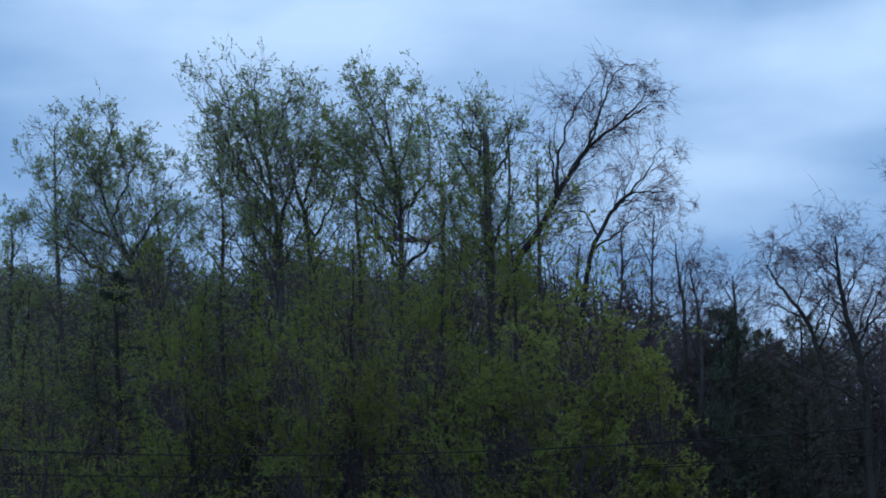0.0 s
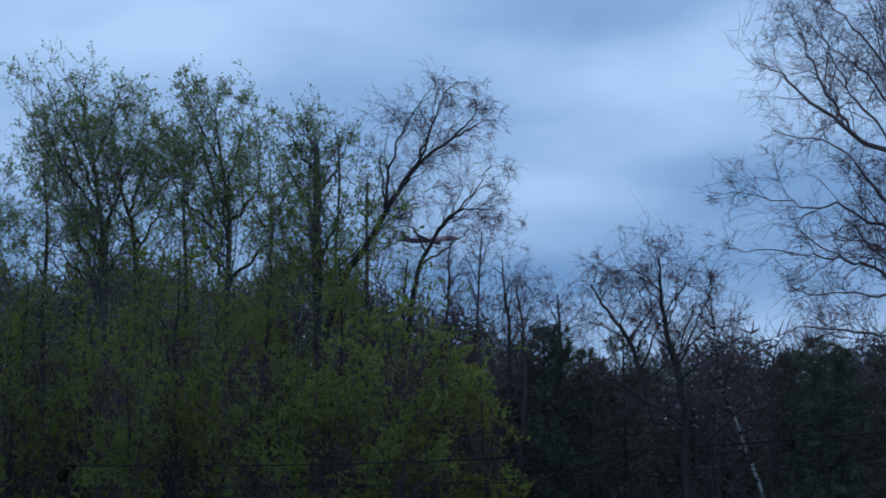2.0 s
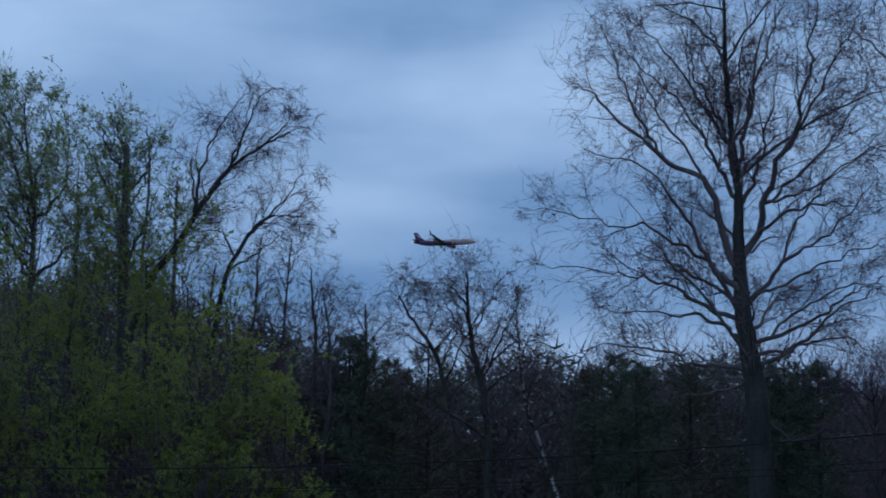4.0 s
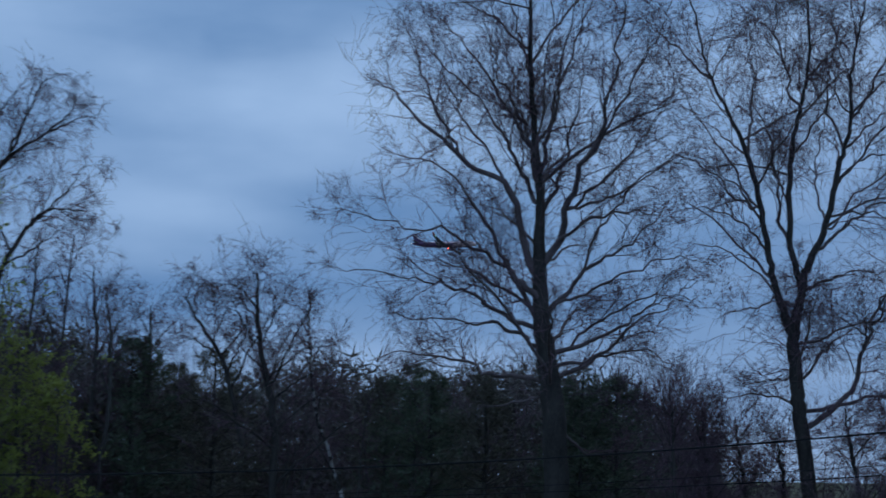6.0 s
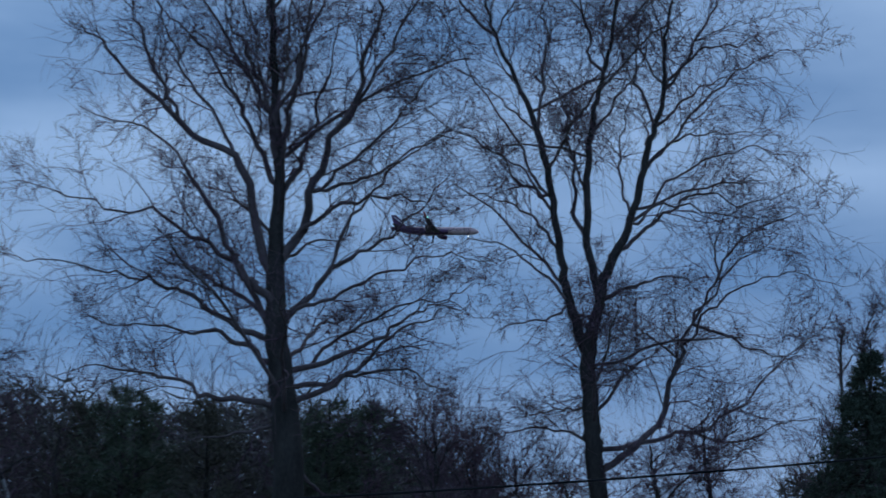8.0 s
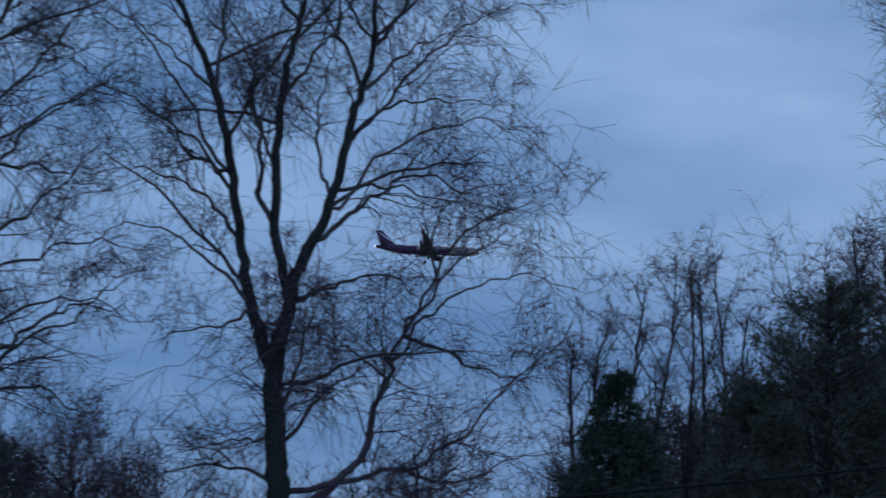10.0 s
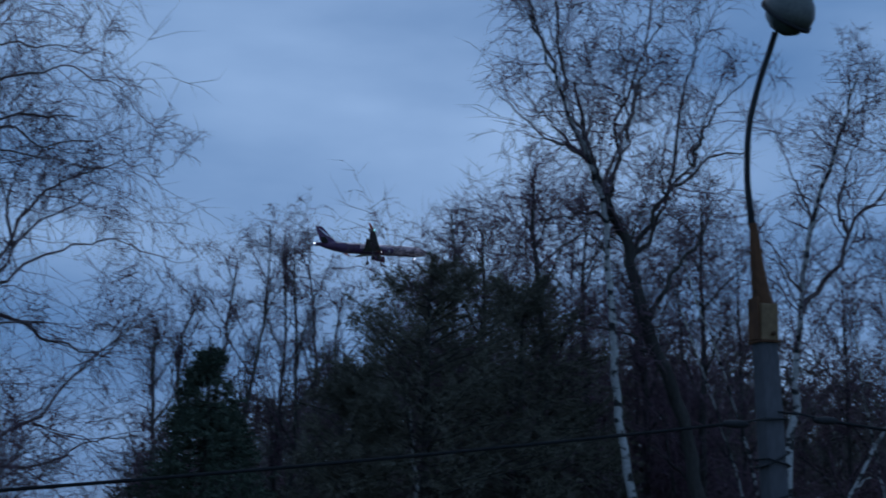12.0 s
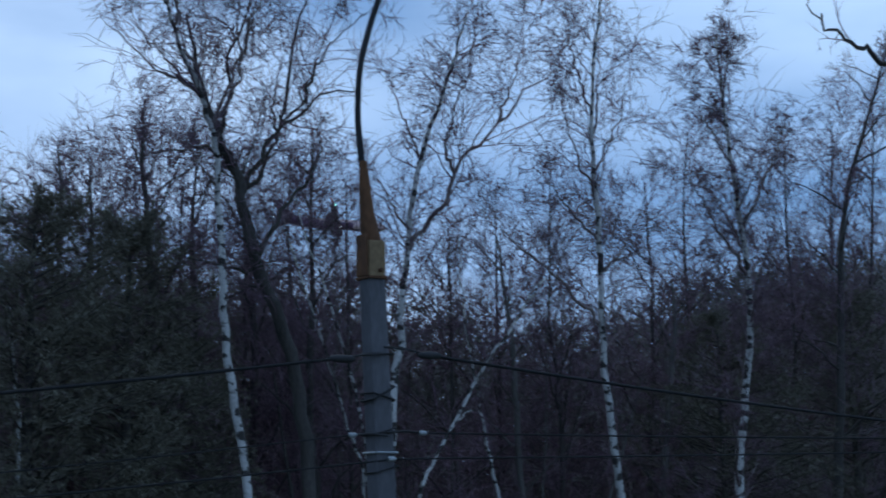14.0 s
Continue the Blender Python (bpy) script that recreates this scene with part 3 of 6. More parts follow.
t.limb(0.044, (-15.13, 8.83), (-14.38, 9.44), (-14.00, 9.96))
t.fan(7, 7.4, 9.8, -15.55, 1.1, 11.7, 1.0)
t.finish("leafing_tree", "leafing tree with a broken-off top and thick mossy trunk", "tree", BARK_GREY, second=3.6, third=4, fourth=3, len2=0.6, len3=0.62, len4=0.5, droop=0.22, droop2=0.16, stem_reach=2.8, steps=1, spread=(16, 40), leaves=6, leaf_size=0.05, twig=0.0027, boughs=1.25, rise=0.4, group="leafing trees")

t = Tree(36.0, 60)
t.trunk((-27.79, 4.57, 0.083), (-27.91, 8.90, 0.062), (-28.03, 13.53, 0.014))
t.auto_limbs(16, 2.0, 0.3, (30, 62))
t.finish("leafing_tree", "thin leafing tree crowded between taller ones", "tree", BARK_GREY, second=4.2, third=5, fourth=3, len2=0.42, len4=0.36, droop=0.1, droop2=0.12, stem_reach=2.6, steps=1, spread=(16, 42), leaves=3, leaf_size=0.052, group="leafing trees")

t = Tree(36.5, 61)
t.trunk((-25.40, 4.50, 0.081), (-25.44, 8.77, 0.061), (-25.48, 11.6, 0.014))
t.auto_limbs(16, 2.0, 0.3, (30, 62))
t.finish("leafing_tree", "thin leafing tree crowded between taller ones", "tree", BARK_GREY, second=4.2, third=5, fourth=3, len2=0.42, len4=0.36, droop=0.22, droop2=0.12, stem_reach=2.6, steps=1, spread=(16, 42), leaves=6, leaf_size=0.052, group="leafing trees")

t = Tree(36.0, 62)
t.trunk((-23.35, 4.48, 0.078), (-23.34, 8.61, 0.059), (-23.30, 12.5, 0.013))
t.auto_limbs(16, 2.0, 0.3, (30, 62))
t.finish("leafing_tree", "thin leafing tree crowded between taller ones", "tree", BARK_GREY, second=4.2, third=5, fourth=3, len2=0.42, len4=0.36, droop=0.22, droop2=0.12, stem_reach=2.6, steps=1, spread=(16, 42), leaves=6, leaf_size=0.052, group="leafing trees")

t = Tree(36.5, 63)
t.trunk((-20.13, 4.39, 0.076), (-20.04, 8.42, 0.057), (-19.92, 12.6, 0.013))
t.auto_limbs(16, 2.0, 0.3, (30, 62))
t.finish("leafing_tree", "thin leafing tree crowded between taller ones", "tree", BARK_GREY, second=4.2, third=5, fourth=3, len2=0.42, len4=0.36, droop=0.22, droop2=0.12, stem_reach=2.6, steps=1, spread=(16, 42), leaves=6, leaf_size=0.052, group="leafing trees")

t = Tree(36.0, 64)
t.trunk((-17.79, 4.36, 0.073), (-17.72, 8.25, 0.055), (-17.63, 11.7, 0.012))
t.auto_limbs(16, 2.0, 0.3, (30, 62))
t.finish("leafing_tree", "thin leafing tree crowded between taller ones", "tree", BARK_GREY, second=4.2, third=5, fourth=3, len2=0.42, len4=0.36, droop=0.22, droop2=0.12, stem_reach=2.6, steps=1, spread=(16, 42), leaves=6, leaf_size=0.052, group="leafing trees")

t = Tree(36.5, 65)
t.trunk((-29.89, 4.60, 0.086), (-29.86, 9.05, 0.064), (-29.83, 11.3, 0.014))
t.auto_limbs(16, 2.0, 0.3, (30, 62))
t.finish("leafing_tree", "thin leafing tree crowded between taller ones", "tree", BARK_GREY, second=4.2, third=5, fourth=3, len2=0.42, len4=0.36, droop=0.22, droop2=0.12, stem_reach=2.6, steps=1, spread=(16, 42), leaves=6, leaf_size=0.052, group="leafing trees")

t = Tree(36.0, 66)
t.trunk((-15.56, 4.31, 0.071), (-15.44, 8.10, 0.054), (-15.35, 11.39, 0.012))
t.auto_limbs(16, 2.0, 0.3, (30, 62))
t.finish("leafing_tree", "thin leafing tree crowded between taller ones", "tree", BARK_GREY, second=4.2, third=5, fourth=3, len2=0.42, len4=0.36, droop=0.22, droop2=0.12, stem_reach=2.6, steps=1, spread=(16, 42), leaves=6, leaf_size=0.052, group="leafing trees")

t = Tree(35, 6)
t.trunk((-15.67, 7.61, 0.035), (-15.59, 11.12, 0.026), (-15.57, 11.95, 0.019), (-15.61, 12.25, 0.012))
t.limb(0.018, (-15.56, 11.83), (-15.46, 12.12), (-15.33, 12.42))
t.limb(0.014, (-15.57, 12.01), (-15.65, 12.26), (-15.70, 12.50))
t.finish("dead_sapling", "dead bare forked stem above the green trees", "tree", BARK_GREY, second=0.4, third=1, fourth=0)

t = Tree(34, 7)
t.trunk((-16.04, 4.41, 0.090), (-15.24, 8.45, 0.074), (-14.50, 9.76, 0.065), (-14.04, 10.51, 0.053), (-13.46, 11.19, 0.036), (-12.66, 11.66, 0.025), (-12.12, 11.88, 0.012))
t.trunk((-14.15, 5.71, 0.056), (-13.58, 8.67, 0.052), (-13.06, 9.69, 0.040), (-12.50, 10.20, 0.024), (-11.83, 10.19, 0.010))
t.limb(0.045, (-14.10, 10.40), (-14.06, 11.31), (-13.65, 12.17), (-13.14, 12.85))
t.limb(0.045, (-13.91, 10.61), (-13.27, 11.45), (-12.80, 12.41), (-12.31, 12.69))
t.limb(0.039, (-13.06, 9.69), (-12.56, 10.20), (-12.07, 10.65), (-11.75, 11.12))
t.limb(0.033, (-13.25, 9.43), (-13.58, 9.96), (-14.12, 10.01))
t.limb(0.034, (-13.46, 11.19), (-13.06, 11.99), (-12.84, 12.87))
t.limb(0.034, (-14.17, 10.30), (-14.25, 11.21), (-14.29, 11.56))
t.limb(0.028, (-12.66, 11.66), (-12.23, 12.12), (-12.26, 12.57))
t.limb(0.028, (-13.38, 9.21), (-12.65, 9.60), (-11.98, 10.09))
t.finish("weeping_birch", "bare leaning birch with dark limbs and hanging twigs", "tree", BARK_DARK, second=4.5, third=5, fourth=3, len2=0.5, len3=1.0, len4=0.65, steps=2, droop=-0.24, droop2=-0.03, stem_reach=2.4, boughs=1.6, rise=0.02)

t = Tree(35.5, 20)
t.trunk((-13.49, 4.29, 0.058), (-13.47, 7.49, 0.040), (-13.26, 9.84, 0.012))
t.auto_limbs(18, 1.5, 0.3, (40, 70))
t.finish("birch", "thin bare birch with fine upright twigs", "tree", BARK_GREY, TWIG, second=5, third=5, fourth=5, len2=0.5, len4=0.38, droop=-0.12, upper=BARK_GREY, group="thin bare birches")

t = Tree(36.1, 21)
t.trunk((-12.80, 4.25, 0.058), (-12.31, 7.44, 0.041), (-12.41, 9.41, 0.012))
t.auto_limbs(18, 1.5, 0.3, (40, 70))
t.finish("birch", "thin bare birch with fine upright twigs", "tree", BARK_GREY, TWIG, second=5, third=5, fourth=5, len2=0.5, len4=0.38, droop=-0.12, upper=BARK_GREY, group="thin bare birches")

t = Tree(36.7, 22)
t.trunk((-13.45, 4.24, 0.047), (-13.34, 7.53, 0.033), (-13.01, 10.11, 0.012))
t.auto_limbs(18, 1.5, 0.3, (40, 70))
t.finish("birch", "thin bare birch with fine upright twigs", "tree", BARK_GREY, TWIG, second=5, third=5, fourth=5, len2=0.5, len4=0.38, droop=-0.12, upper=BARK_GREY, group="thin bare birches")

t = Tree(35.5, 23)
t.trunk((-11.95, 4.25, 0.045), (-11.83, 7.40, 0.032), (-11.87, 8.87, 0.011))
t.auto_limbs(18, 1.5, 0.3, (40, 70))
t.finish("birch", "thin bare birch with fine upright twigs", "tree", BARK_GREY, TWIG, second=5, third=5, fourth=5, len2=0.5, len4=0.38, droop=-0.12, upper=BARK_GREY, group="thin bare birches")

t = Tree(36.1, 24)
t.trunk((-14.71, 4.29, 0.059), (-14.68, 7.58, 0.041), (-14.45, 9.58, 0.012))
t.auto_limbs(18, 1.5, 0.3, (40, 70))
t.finish("birch", "thin bare birch with fine upright twigs", "tree", BARK_GREY, TWIG, second=5, third=5, fourth=5, len2=0.5, len4=0.38, droop=-0.12, upper=BARK_GREY, group="thin bare birches")

t = Tree(36.7, 25)
t.trunk((-11.75, 4.20, 0.047), (-11.45, 7.41, 0.033), (-11.38, 8.68, 0.012))
t.auto_limbs(18, 1.5, 0.3, (40, 70))
t.finish("birch", "thin bare birch with fine upright twigs", "tree", BARK_GREY, TWIG, second=5, third=5, fourth=5, len2=0.5, len4=0.38, droop=-0.12, upper=BARK_GREY, group="thin bare birches")

t = Tree(35, 31)
t.trunk((-8.42, 4.74, 0.076), (-8.50, 6.70, 0.066), (-8.71, 7.79, 0.049), (-8.85, 9.17, 0.016))
t.trunk((-9.02, 5.95, 0.055), (-9.33, 7.37, 0.044), (-9.95, 8.27, 0.028), (-10.23, 8.72, 0.013))
t.limb(0.03, (-8.55, 6.92), (-8.09, 7.88), (-7.63, 8.74))
t.limb(0.024, (-8.65, 7.57), (-9.20, 8.46), (-9.59, 9.03))
t.limb(0.024, (-8.71, 7.79), (-8.36, 8.54), (-8.12, 9.08))
t.limb(0.024, (-9.28, 7.26), (-8.98, 8.02), (-9.03, 8.79))
t.limb(0.024, (-8.55, 7.24), (-7.82, 7.77), (-7.27, 7.75))
t.limb(0.024, (-9.50, 7.59), (-10.07, 7.94), (-10.70, 8.07))
t.limb(0.024, (-8.81, 8.45), (-9.25, 8.91), (-9.94, 8.93))
t.limb(0.024, (-8.52, 6.81), (-7.71, 7.33), (-7.17, 7.32))
t.auto_limbs(9, 2.0, 0.55, (25, 60), 0)
t.auto_limbs(5, 1.5, 0.2, (25, 60), 1)
t.finish("birch", "bare birch with an arching crown behind the first trees", "tree", BARK_DARK, second=4, third=5, fourth=3, len2=0.5, len3=1.0, len4=0.6, steps=2, droop=-0.25, stem_reach=3.0, boughs=1.9, rise=0.2)

t = Tree(36, 32)
t.trunk((-7.20, 4.71, 0.033), (-7.62, 5.94, 0.030), (-7.97, 6.83, 0.027), (-8.09, 8.28, 0.017), (-8.02, 8.84, 0.011))
t.auto_limbs(9, 1.3, 0.5, (35, 65))
t.finish("birch", "leaning young birch with a pale trunk", "tree", BARK_WHITE, second=4, third=5, fourth=3, upper=BARK_DARK)

t = Tree(34, 41)
t.trunk((-3.15, 5.37, 0.233), (-3.25, 6.86, 0.205), (-3.35, 7.98, 0.168), (-3.44, 9.10, 0.131), (-3.51, 10.24, 0.085), (-3.56, 11.30, 0.066), (-3.61, 12.46, 0.048), (-3.67, 13.73, 0.034), (-3.71, 15.12, 0.015))
t.limb(0.084, (-3.45, 8.96), (-4.11, 10.44), (-4.95, 11.16), (-5.69, 11.84), (-6.19, 12.39), (-6.74, 12.69))
t.limb(0.075, (-3.46, 8.49), (-3.90, 9.01), (-4.49, 9.96), (-4.94, 10.73), (-6.21, 11.20))
t.limb(0.056, (-3.45, 8.07), (-4.14, 9.15), (-4.91, 9.62), (-5.88, 9.81), (-7.05, 10.10))
t.limb(0.056, (-3.53, 7.93), (-4.26, 8.39), (-4.98, 8.72), (-5.85, 8.93), (-7.21, 9.11))
t.limb(0.056, (-3.49, 7.60), (-4.12, 8.11), (-4.88, 8.15), (-6.12, 8.28))
t.limb(0.056, (-3.49, 7.14), (-4.24, 7.22), (-4.86, 7.49), (-5.72, 7.58), (-6.39, 7.46))
t.limb(0.094, (-3.32, 9.11), (-2.97, 10.10), (-2.61, 11.05), (-2.29, 11.97), (-2.01, 13.12), (-1.84, 14.29))
t.limb(0.056, (-3.25, 8.31), (-2.53, 9.20), (-1.70, 9.68), (-0.96, 10.53))
t.limb(0.056, (-3.18, 7.51), (-2.33, 7.89), (-1.50, 8.41), (-0.67, 8.86))
t.limb(0.056, (-3.16, 7.14), (-2.33, 7.61), (-1.59, 8.27), (-0.76, 8.56))
t.limb(0.047, (-3.16, 7.42), (-2.33, 7.57), (-1.49, 7.62), (-0.94, 7.17))
t.limb(0.057, (-3.52, 10.53), (-3.85, 11.78), (-4.26, 12.76), (-4.57, 13.94))
t.limb(0.057, (-3.50, 10.82), (-3.24, 11.97), (-2.97, 13.13), (-2.65, 14.50))
t.limb(0.057, (-3.44, 9.86), (-3.12, 10.91), (-2.90, 12.07), (-2.73, 13.33))
t.limb(0.057, (-3.51, 10.05), (-3.99, 11.20), (-4.88, 12.47), (-5.88, 13.47))
t.limb(0.047, (-3.43, 9.39), (-2.54, 10.01), (-1.70, 10.10), (-1.05, 9.87))
t.limb(0.047, (-3.54, 11.01), (-4.10, 12.08), (-5.00, 13.36), (-5.50, 13.96))
t.limb(0.037, (-3.23, 6.86), (-4.09, 6.71), (-4.84, 6.65))
t.limb(0.037, (-3.19, 6.31), (-2.58, 5.86), (-1.94, 6.14))
t.limb(0.038, (-3.61, 12.46), (-3.94, 13.54), (-4.05, 14.53))
# the fan of upright branches into which the stem breaks up
t.limb(0.034, (-3.52, 10.4), (-3.78, 12.0), (-4.3, 13.6), (-4.75, 15.2))
t.limb(0.034, (-3.52, 10.6), (-3.4, 12.2), (-3.25, 13.8), (-3.1, 15.3))
t.limb(0.040, (-3.5, 11.1), (-3.05, 12.6), (-2.5, 14.0), (-2.2, 15.3))
t.limb(0.038, (-2.61, 11.05), (-1.9, 12.2), (-1.3, 13.3), (-0.95, 14.3))
t.limb(0.034, (-2.97, 10.10), (-2.0, 10.9), (-1.35, 11.8), (-0.9, 12.7))
t.limb(0.036, (-4.95, 11.16), (-5.5, 12.3), (-5.85, 13.3), (-6.3, 14.1))
t.limb(0.036, (-4.11, 10.44), (-4.75, 11.7), (-5.2, 12.7), (-5.4, 13.5))
t.limb(0.036, (-3.1, 8.2), (-2.2, 8.9), (-1.2, 9.3), (-0.4, 9.2))
t.limb(0.036, (-3.1, 8.8), (-2.3, 9.9), (-1.4, 10.8), (-0.7, 11.6))
t.limb(0.034, (-3.15, 7.8), (-2.2, 8.3), (-1.2, 8.6), (-0.3, 8.3))
t.limb(0.034, (-2.97, 10.1), (-2.1, 10.4), (-1.2, 10.9), (-0.6, 10.8))
t.auto_limbs(18, 3.4, 0.43, (8, 45))
t.finish("large_tree", "large bare tree with a dark trunk and wide fine crown", "tree", BARK_DARK, second=4.6, third=5, fourth=3, len2=0.5, len3=0.95, len4=0.6, steps=2, droop=-0.05, droop2=0.03, twig=0.0027, upper=BARK_LIMB, boughs=1.35, rise=0.28)

t = Tree(34, 42)
t.trunk((1.06, 6.48, 0.128), (1.01, 7.14, 0.117), (0.92, 7.93, 0.106), (1.00, 8.53, 0.081), (1.08, 9.07, 0.076))
t.trunk((0.90, 7.99, 0.081), (0.66, 8.72, 0.066), (0.49, 9.38, 0.056), (0.34, 10.12, 0.051), (0.17, 11.01, 0.046), (-0.11, 11.77, 0.031), (-0.42, 12.39, 0.024), (-0.66, 13.23, 0.018), (-1.0, 14.3, 0.012), (-1.2, 15.2, 0.006))
t.trunk((1.05, 8.60, 0.060), (0.86, 9.40, 0.056), (0.85, 10.15, 0.051), (0.93, 10.98, 0.046), (1.06, 11.75, 0.036), (1.18, 12.47, 0.028), (1.19, 13.40, 0.022), (1.15, 14.6, 0.013), (1.25, 15.7, 0.006))
t.trunk((1.10, 9.07, 0.071), (1.42, 9.79, 0.056), (1.61, 10.59, 0.051), (1.79, 11.16, 0.042), (1.96, 11.73, 0.032), (1.97, 12.51, 0.024), (2.09, 13.38, 0.019), (2.25, 14.4, 0.012), (2.3, 15.3, 0.006))
t.limb(0.043, (0.76, 9.32), (0.68, 10.14), (0.59, 11.10), (0.34, 11.93), (0.18, 12.70))
t.limb(0.043, (1.17, 9.20), (1.56, 9.63), (2.02, 10.09), (2.49, 10.27), (3.17, 10.24), (3.99, 10.48))
t.limb(0.033, (1.13, 8.70), (1.57, 8.94), (2.17, 9.04), (2.55, 8.75))
t.limb(0.068, (1.08, 6.4), (1.42, 6.58), (1.95, 7.04), (2.13, 7.70), (2.18, 8.10), (2.32, 8.51), (2.68, 9.06), (3.18, 9.45), (3.62, 9.78))
t.limb(0.033, (2.32, 8.44), (2.72, 8.38), (3.26, 8.13), (3.73, 8.05), (4.07, 8.30))
t.limb(0.047, (1.1, 6.55), (1.89, 6.84), (2.55, 6.95), (3.20, 7.47), (3.80, 8.09), (4.41, 8.71))
t.limb(0.028, (2.41, 6.89), (2.95, 6.79), (3.61, 7.08), (4.14, 7.16))
t.limb(0.033, (0.51, 9.38), (0.15, 9.84), (-0.47, 10.19), (-1.06, 10.19))
t.limb(0.034, (0.37, 10.02), (0.13, 10.25), (-0.42, 10.78), (-0.98, 11.17), (-1.80, 11.62))
t.limb(0.029, (0.67, 8.61), (0.46, 8.49), (-0.13, 8.35), (-0.45, 8.24))
t.limb(0.029, (1.79, 11.16), (2.26, 11.60), (2.81, 11.91), (3.57, 11.87))
t.limb(0.029, (1.61, 10.59), (2.14, 11.00), (2.82, 11.10), (3.57, 11.06))
t.limb(0.029, (1.42, 9.76), (1.95, 10.05), (2.70, 9.95), (3.72, 9.81))
t.limb(0.029, (0.93, 10.98), (1.37, 11.70), (1.70, 12.35), (1.82, 12.93))
t.limb(0.024, (0.17, 11.01), (-0.18, 11.35), (-0.66, 11.74), (-1.01, 11.94))
t.limb(0.029, (1.96, 11.73), (2.45, 12.32), (3.08, 12.49), (3.49, 12.87))
t.limb(0.024, (1.00, 7.73), (1.34, 7.75), (1.57, 7.77))
t.limb(0.024, (0.98, 7.27), (0.44, 7.19), (-0.08, 7.04))
t.limb(0.024, (2.16, 7.97), (1.72, 8.28), (1.32, 8.34))
t.limb(0.024, (2.68, 9.06), (2.70, 9.60), (2.90, 10.02), (3.17, 10.24))
t.limb(0.025, (1.21, 12.47), (1.68, 12.92), (1.95, 13.37))
t.limb(0.032, (0.17, 11.01), (0.3, 12.3), (0.2, 13.4), (0.35, 14.6))
t.limb(0.030, (1.06, 11.75), (0.7, 12.9), (0.6, 14.0), (0.4, 15.0))
t.limb(0.030, (1.96, 11.73), (2.6, 12.9), (3.1, 13.8), (3.3, 14.6))
t.limb(0.028, (-0.42, 12.39), (-1.05, 13.0), (-1.6, 13.5), (-1.9, 14.1))
t.limb(0.028, (1.79, 11.16), (1.5, 12.2), (1.65, 13.3), (1.6, 14.4))
t.limb(0.026, (0.34, 10.12), (-0.3, 11.2), (-1.0, 12.4), (-1.35, 13.1))
t.limb(0.026, (0.85, 10.15), (0.55, 11.0), (0.75, 12.1), (0.7, 13.0))
t.limb(0.026, (1.42, 9.79), (1.3, 10.7), (1.45, 11.6), (1.4, 12.5))
t.limb(0.028, (1.42, 9.79), (2.3, 10.6), (3.2, 10.9), (4.0, 10.6))
t.limb(0.028, (1.61, 10.59), (2.5, 11.6), (3.3, 12.2), (3.9, 12.3))
t.limb(0.026, (2.18, 8.1), (2.9, 8.9), (3.7, 9.2), (4.4, 9.1))
t.limb(0.026, (2.32, 8.51), (3.0, 9.6), (3.8, 10.0), (4.3, 9.9))
t.limb(0.026, (0.66, 8.72), (0.0, 9.3), (-0.7, 9.5), (-1.2, 9.2))
for k in (1, 2, 3):
    t.auto_limbs(8, 2.0, 0.12, (10, 55), k)
t.auto_limbs(8, 2.6, 0.7, (5, 40), 0)
t.finish("large_birch", "large bare birch forking into several dark stems, with hanging twigs", "tree", BARK_DARK, second=4.6, third=5, fourth=3, len2=0.55, len3=1.0, len4=0.8, steps=2, droop=-0.26, droop2=-0.04, twig=0.0027, upper=BARK_LIMB, boughs=1.4, rise=0.2)

t = Tree(33.0, 50)
t.trunk((-1.03, 5.26, 0.036), (-1.12, 6.26, 0.027), (-1.20, 7.11, 0.009))
t.auto_limbs(14, 1.7, 0.1, (30, 65))
t.finish("bare_shrub", "tangled bare shrub with reddish twigs", "shrub", BARK_DARK, second=5, third=6, fourth=5, len2=0.55, len3=0.9, steps=1, droop=0.0, boughs=1.5, group="bare shrubs")

t = Tree(33.7, 51)
t.trunk((-0.46, 5.26, 0.037), (-0.56, 6.15, 0.028), (-0.64, 6.88, 0.009))
t.auto_limbs(14, 1.7, 0.1, (30, 65))
t.finish("bare_shrub", "tangled bare shrub with reddish twigs", "shrub", BARK_DARK, second=5, third=6, fourth=5, len2=0.55, len3=0.9, steps=1, droop=0.0, boughs=1.5, group="bare shrubs")

t = Tree(34.4, 52)
t.trunk((0.12, 5.27, 0.038), (0.03, 5.99, 0.028), (-0.05, 6.55, 0.009))
t.auto_limbs(14, 1.7, 0.1, (30, 65))
t.finish("bare_shrub", "tangled bare shrub with reddish twigs", "shrub", BARK_DARK, second=5, third=6, fourth=5, len2=0.55, len3=0.9, steps=1, droop=0.0, boughs=1.5, group="bare shrubs")

t = Tree(33.0, 53)
t.trunk((1.89, 5.32, 0.036), (1.81, 6.09, 0.027), (1.74, 6.71, 0.009))
t.auto_limbs(14, 1.7, 0.1, (30, 65))
t.finish("bare_shrub", "tangled bare shrub with reddish twigs", "shrub", BARK_DARK, second=5, third=6, fourth=5, len2=0.55, len3=0.9, steps=1, droop=0.0, boughs=1.5, group="bare shrubs")

t = Tree(33.7, 54)
t.trunk((2.64, 5.33, 0.037), (2.56, 6.29, 0.028), (2.49, 7.10, 0.009))
t.auto_limbs(14, 1.7, 0.1, (30, 65))
t.finish("bare_shrub", "tangled bare shrub with reddish twigs", "shrub", BARK_DARK, second=5, third=6, fourth=5, len2=0.55, len3=0.9, steps=1, droop=0.0, boughs=1.5, group="bare shrubs")

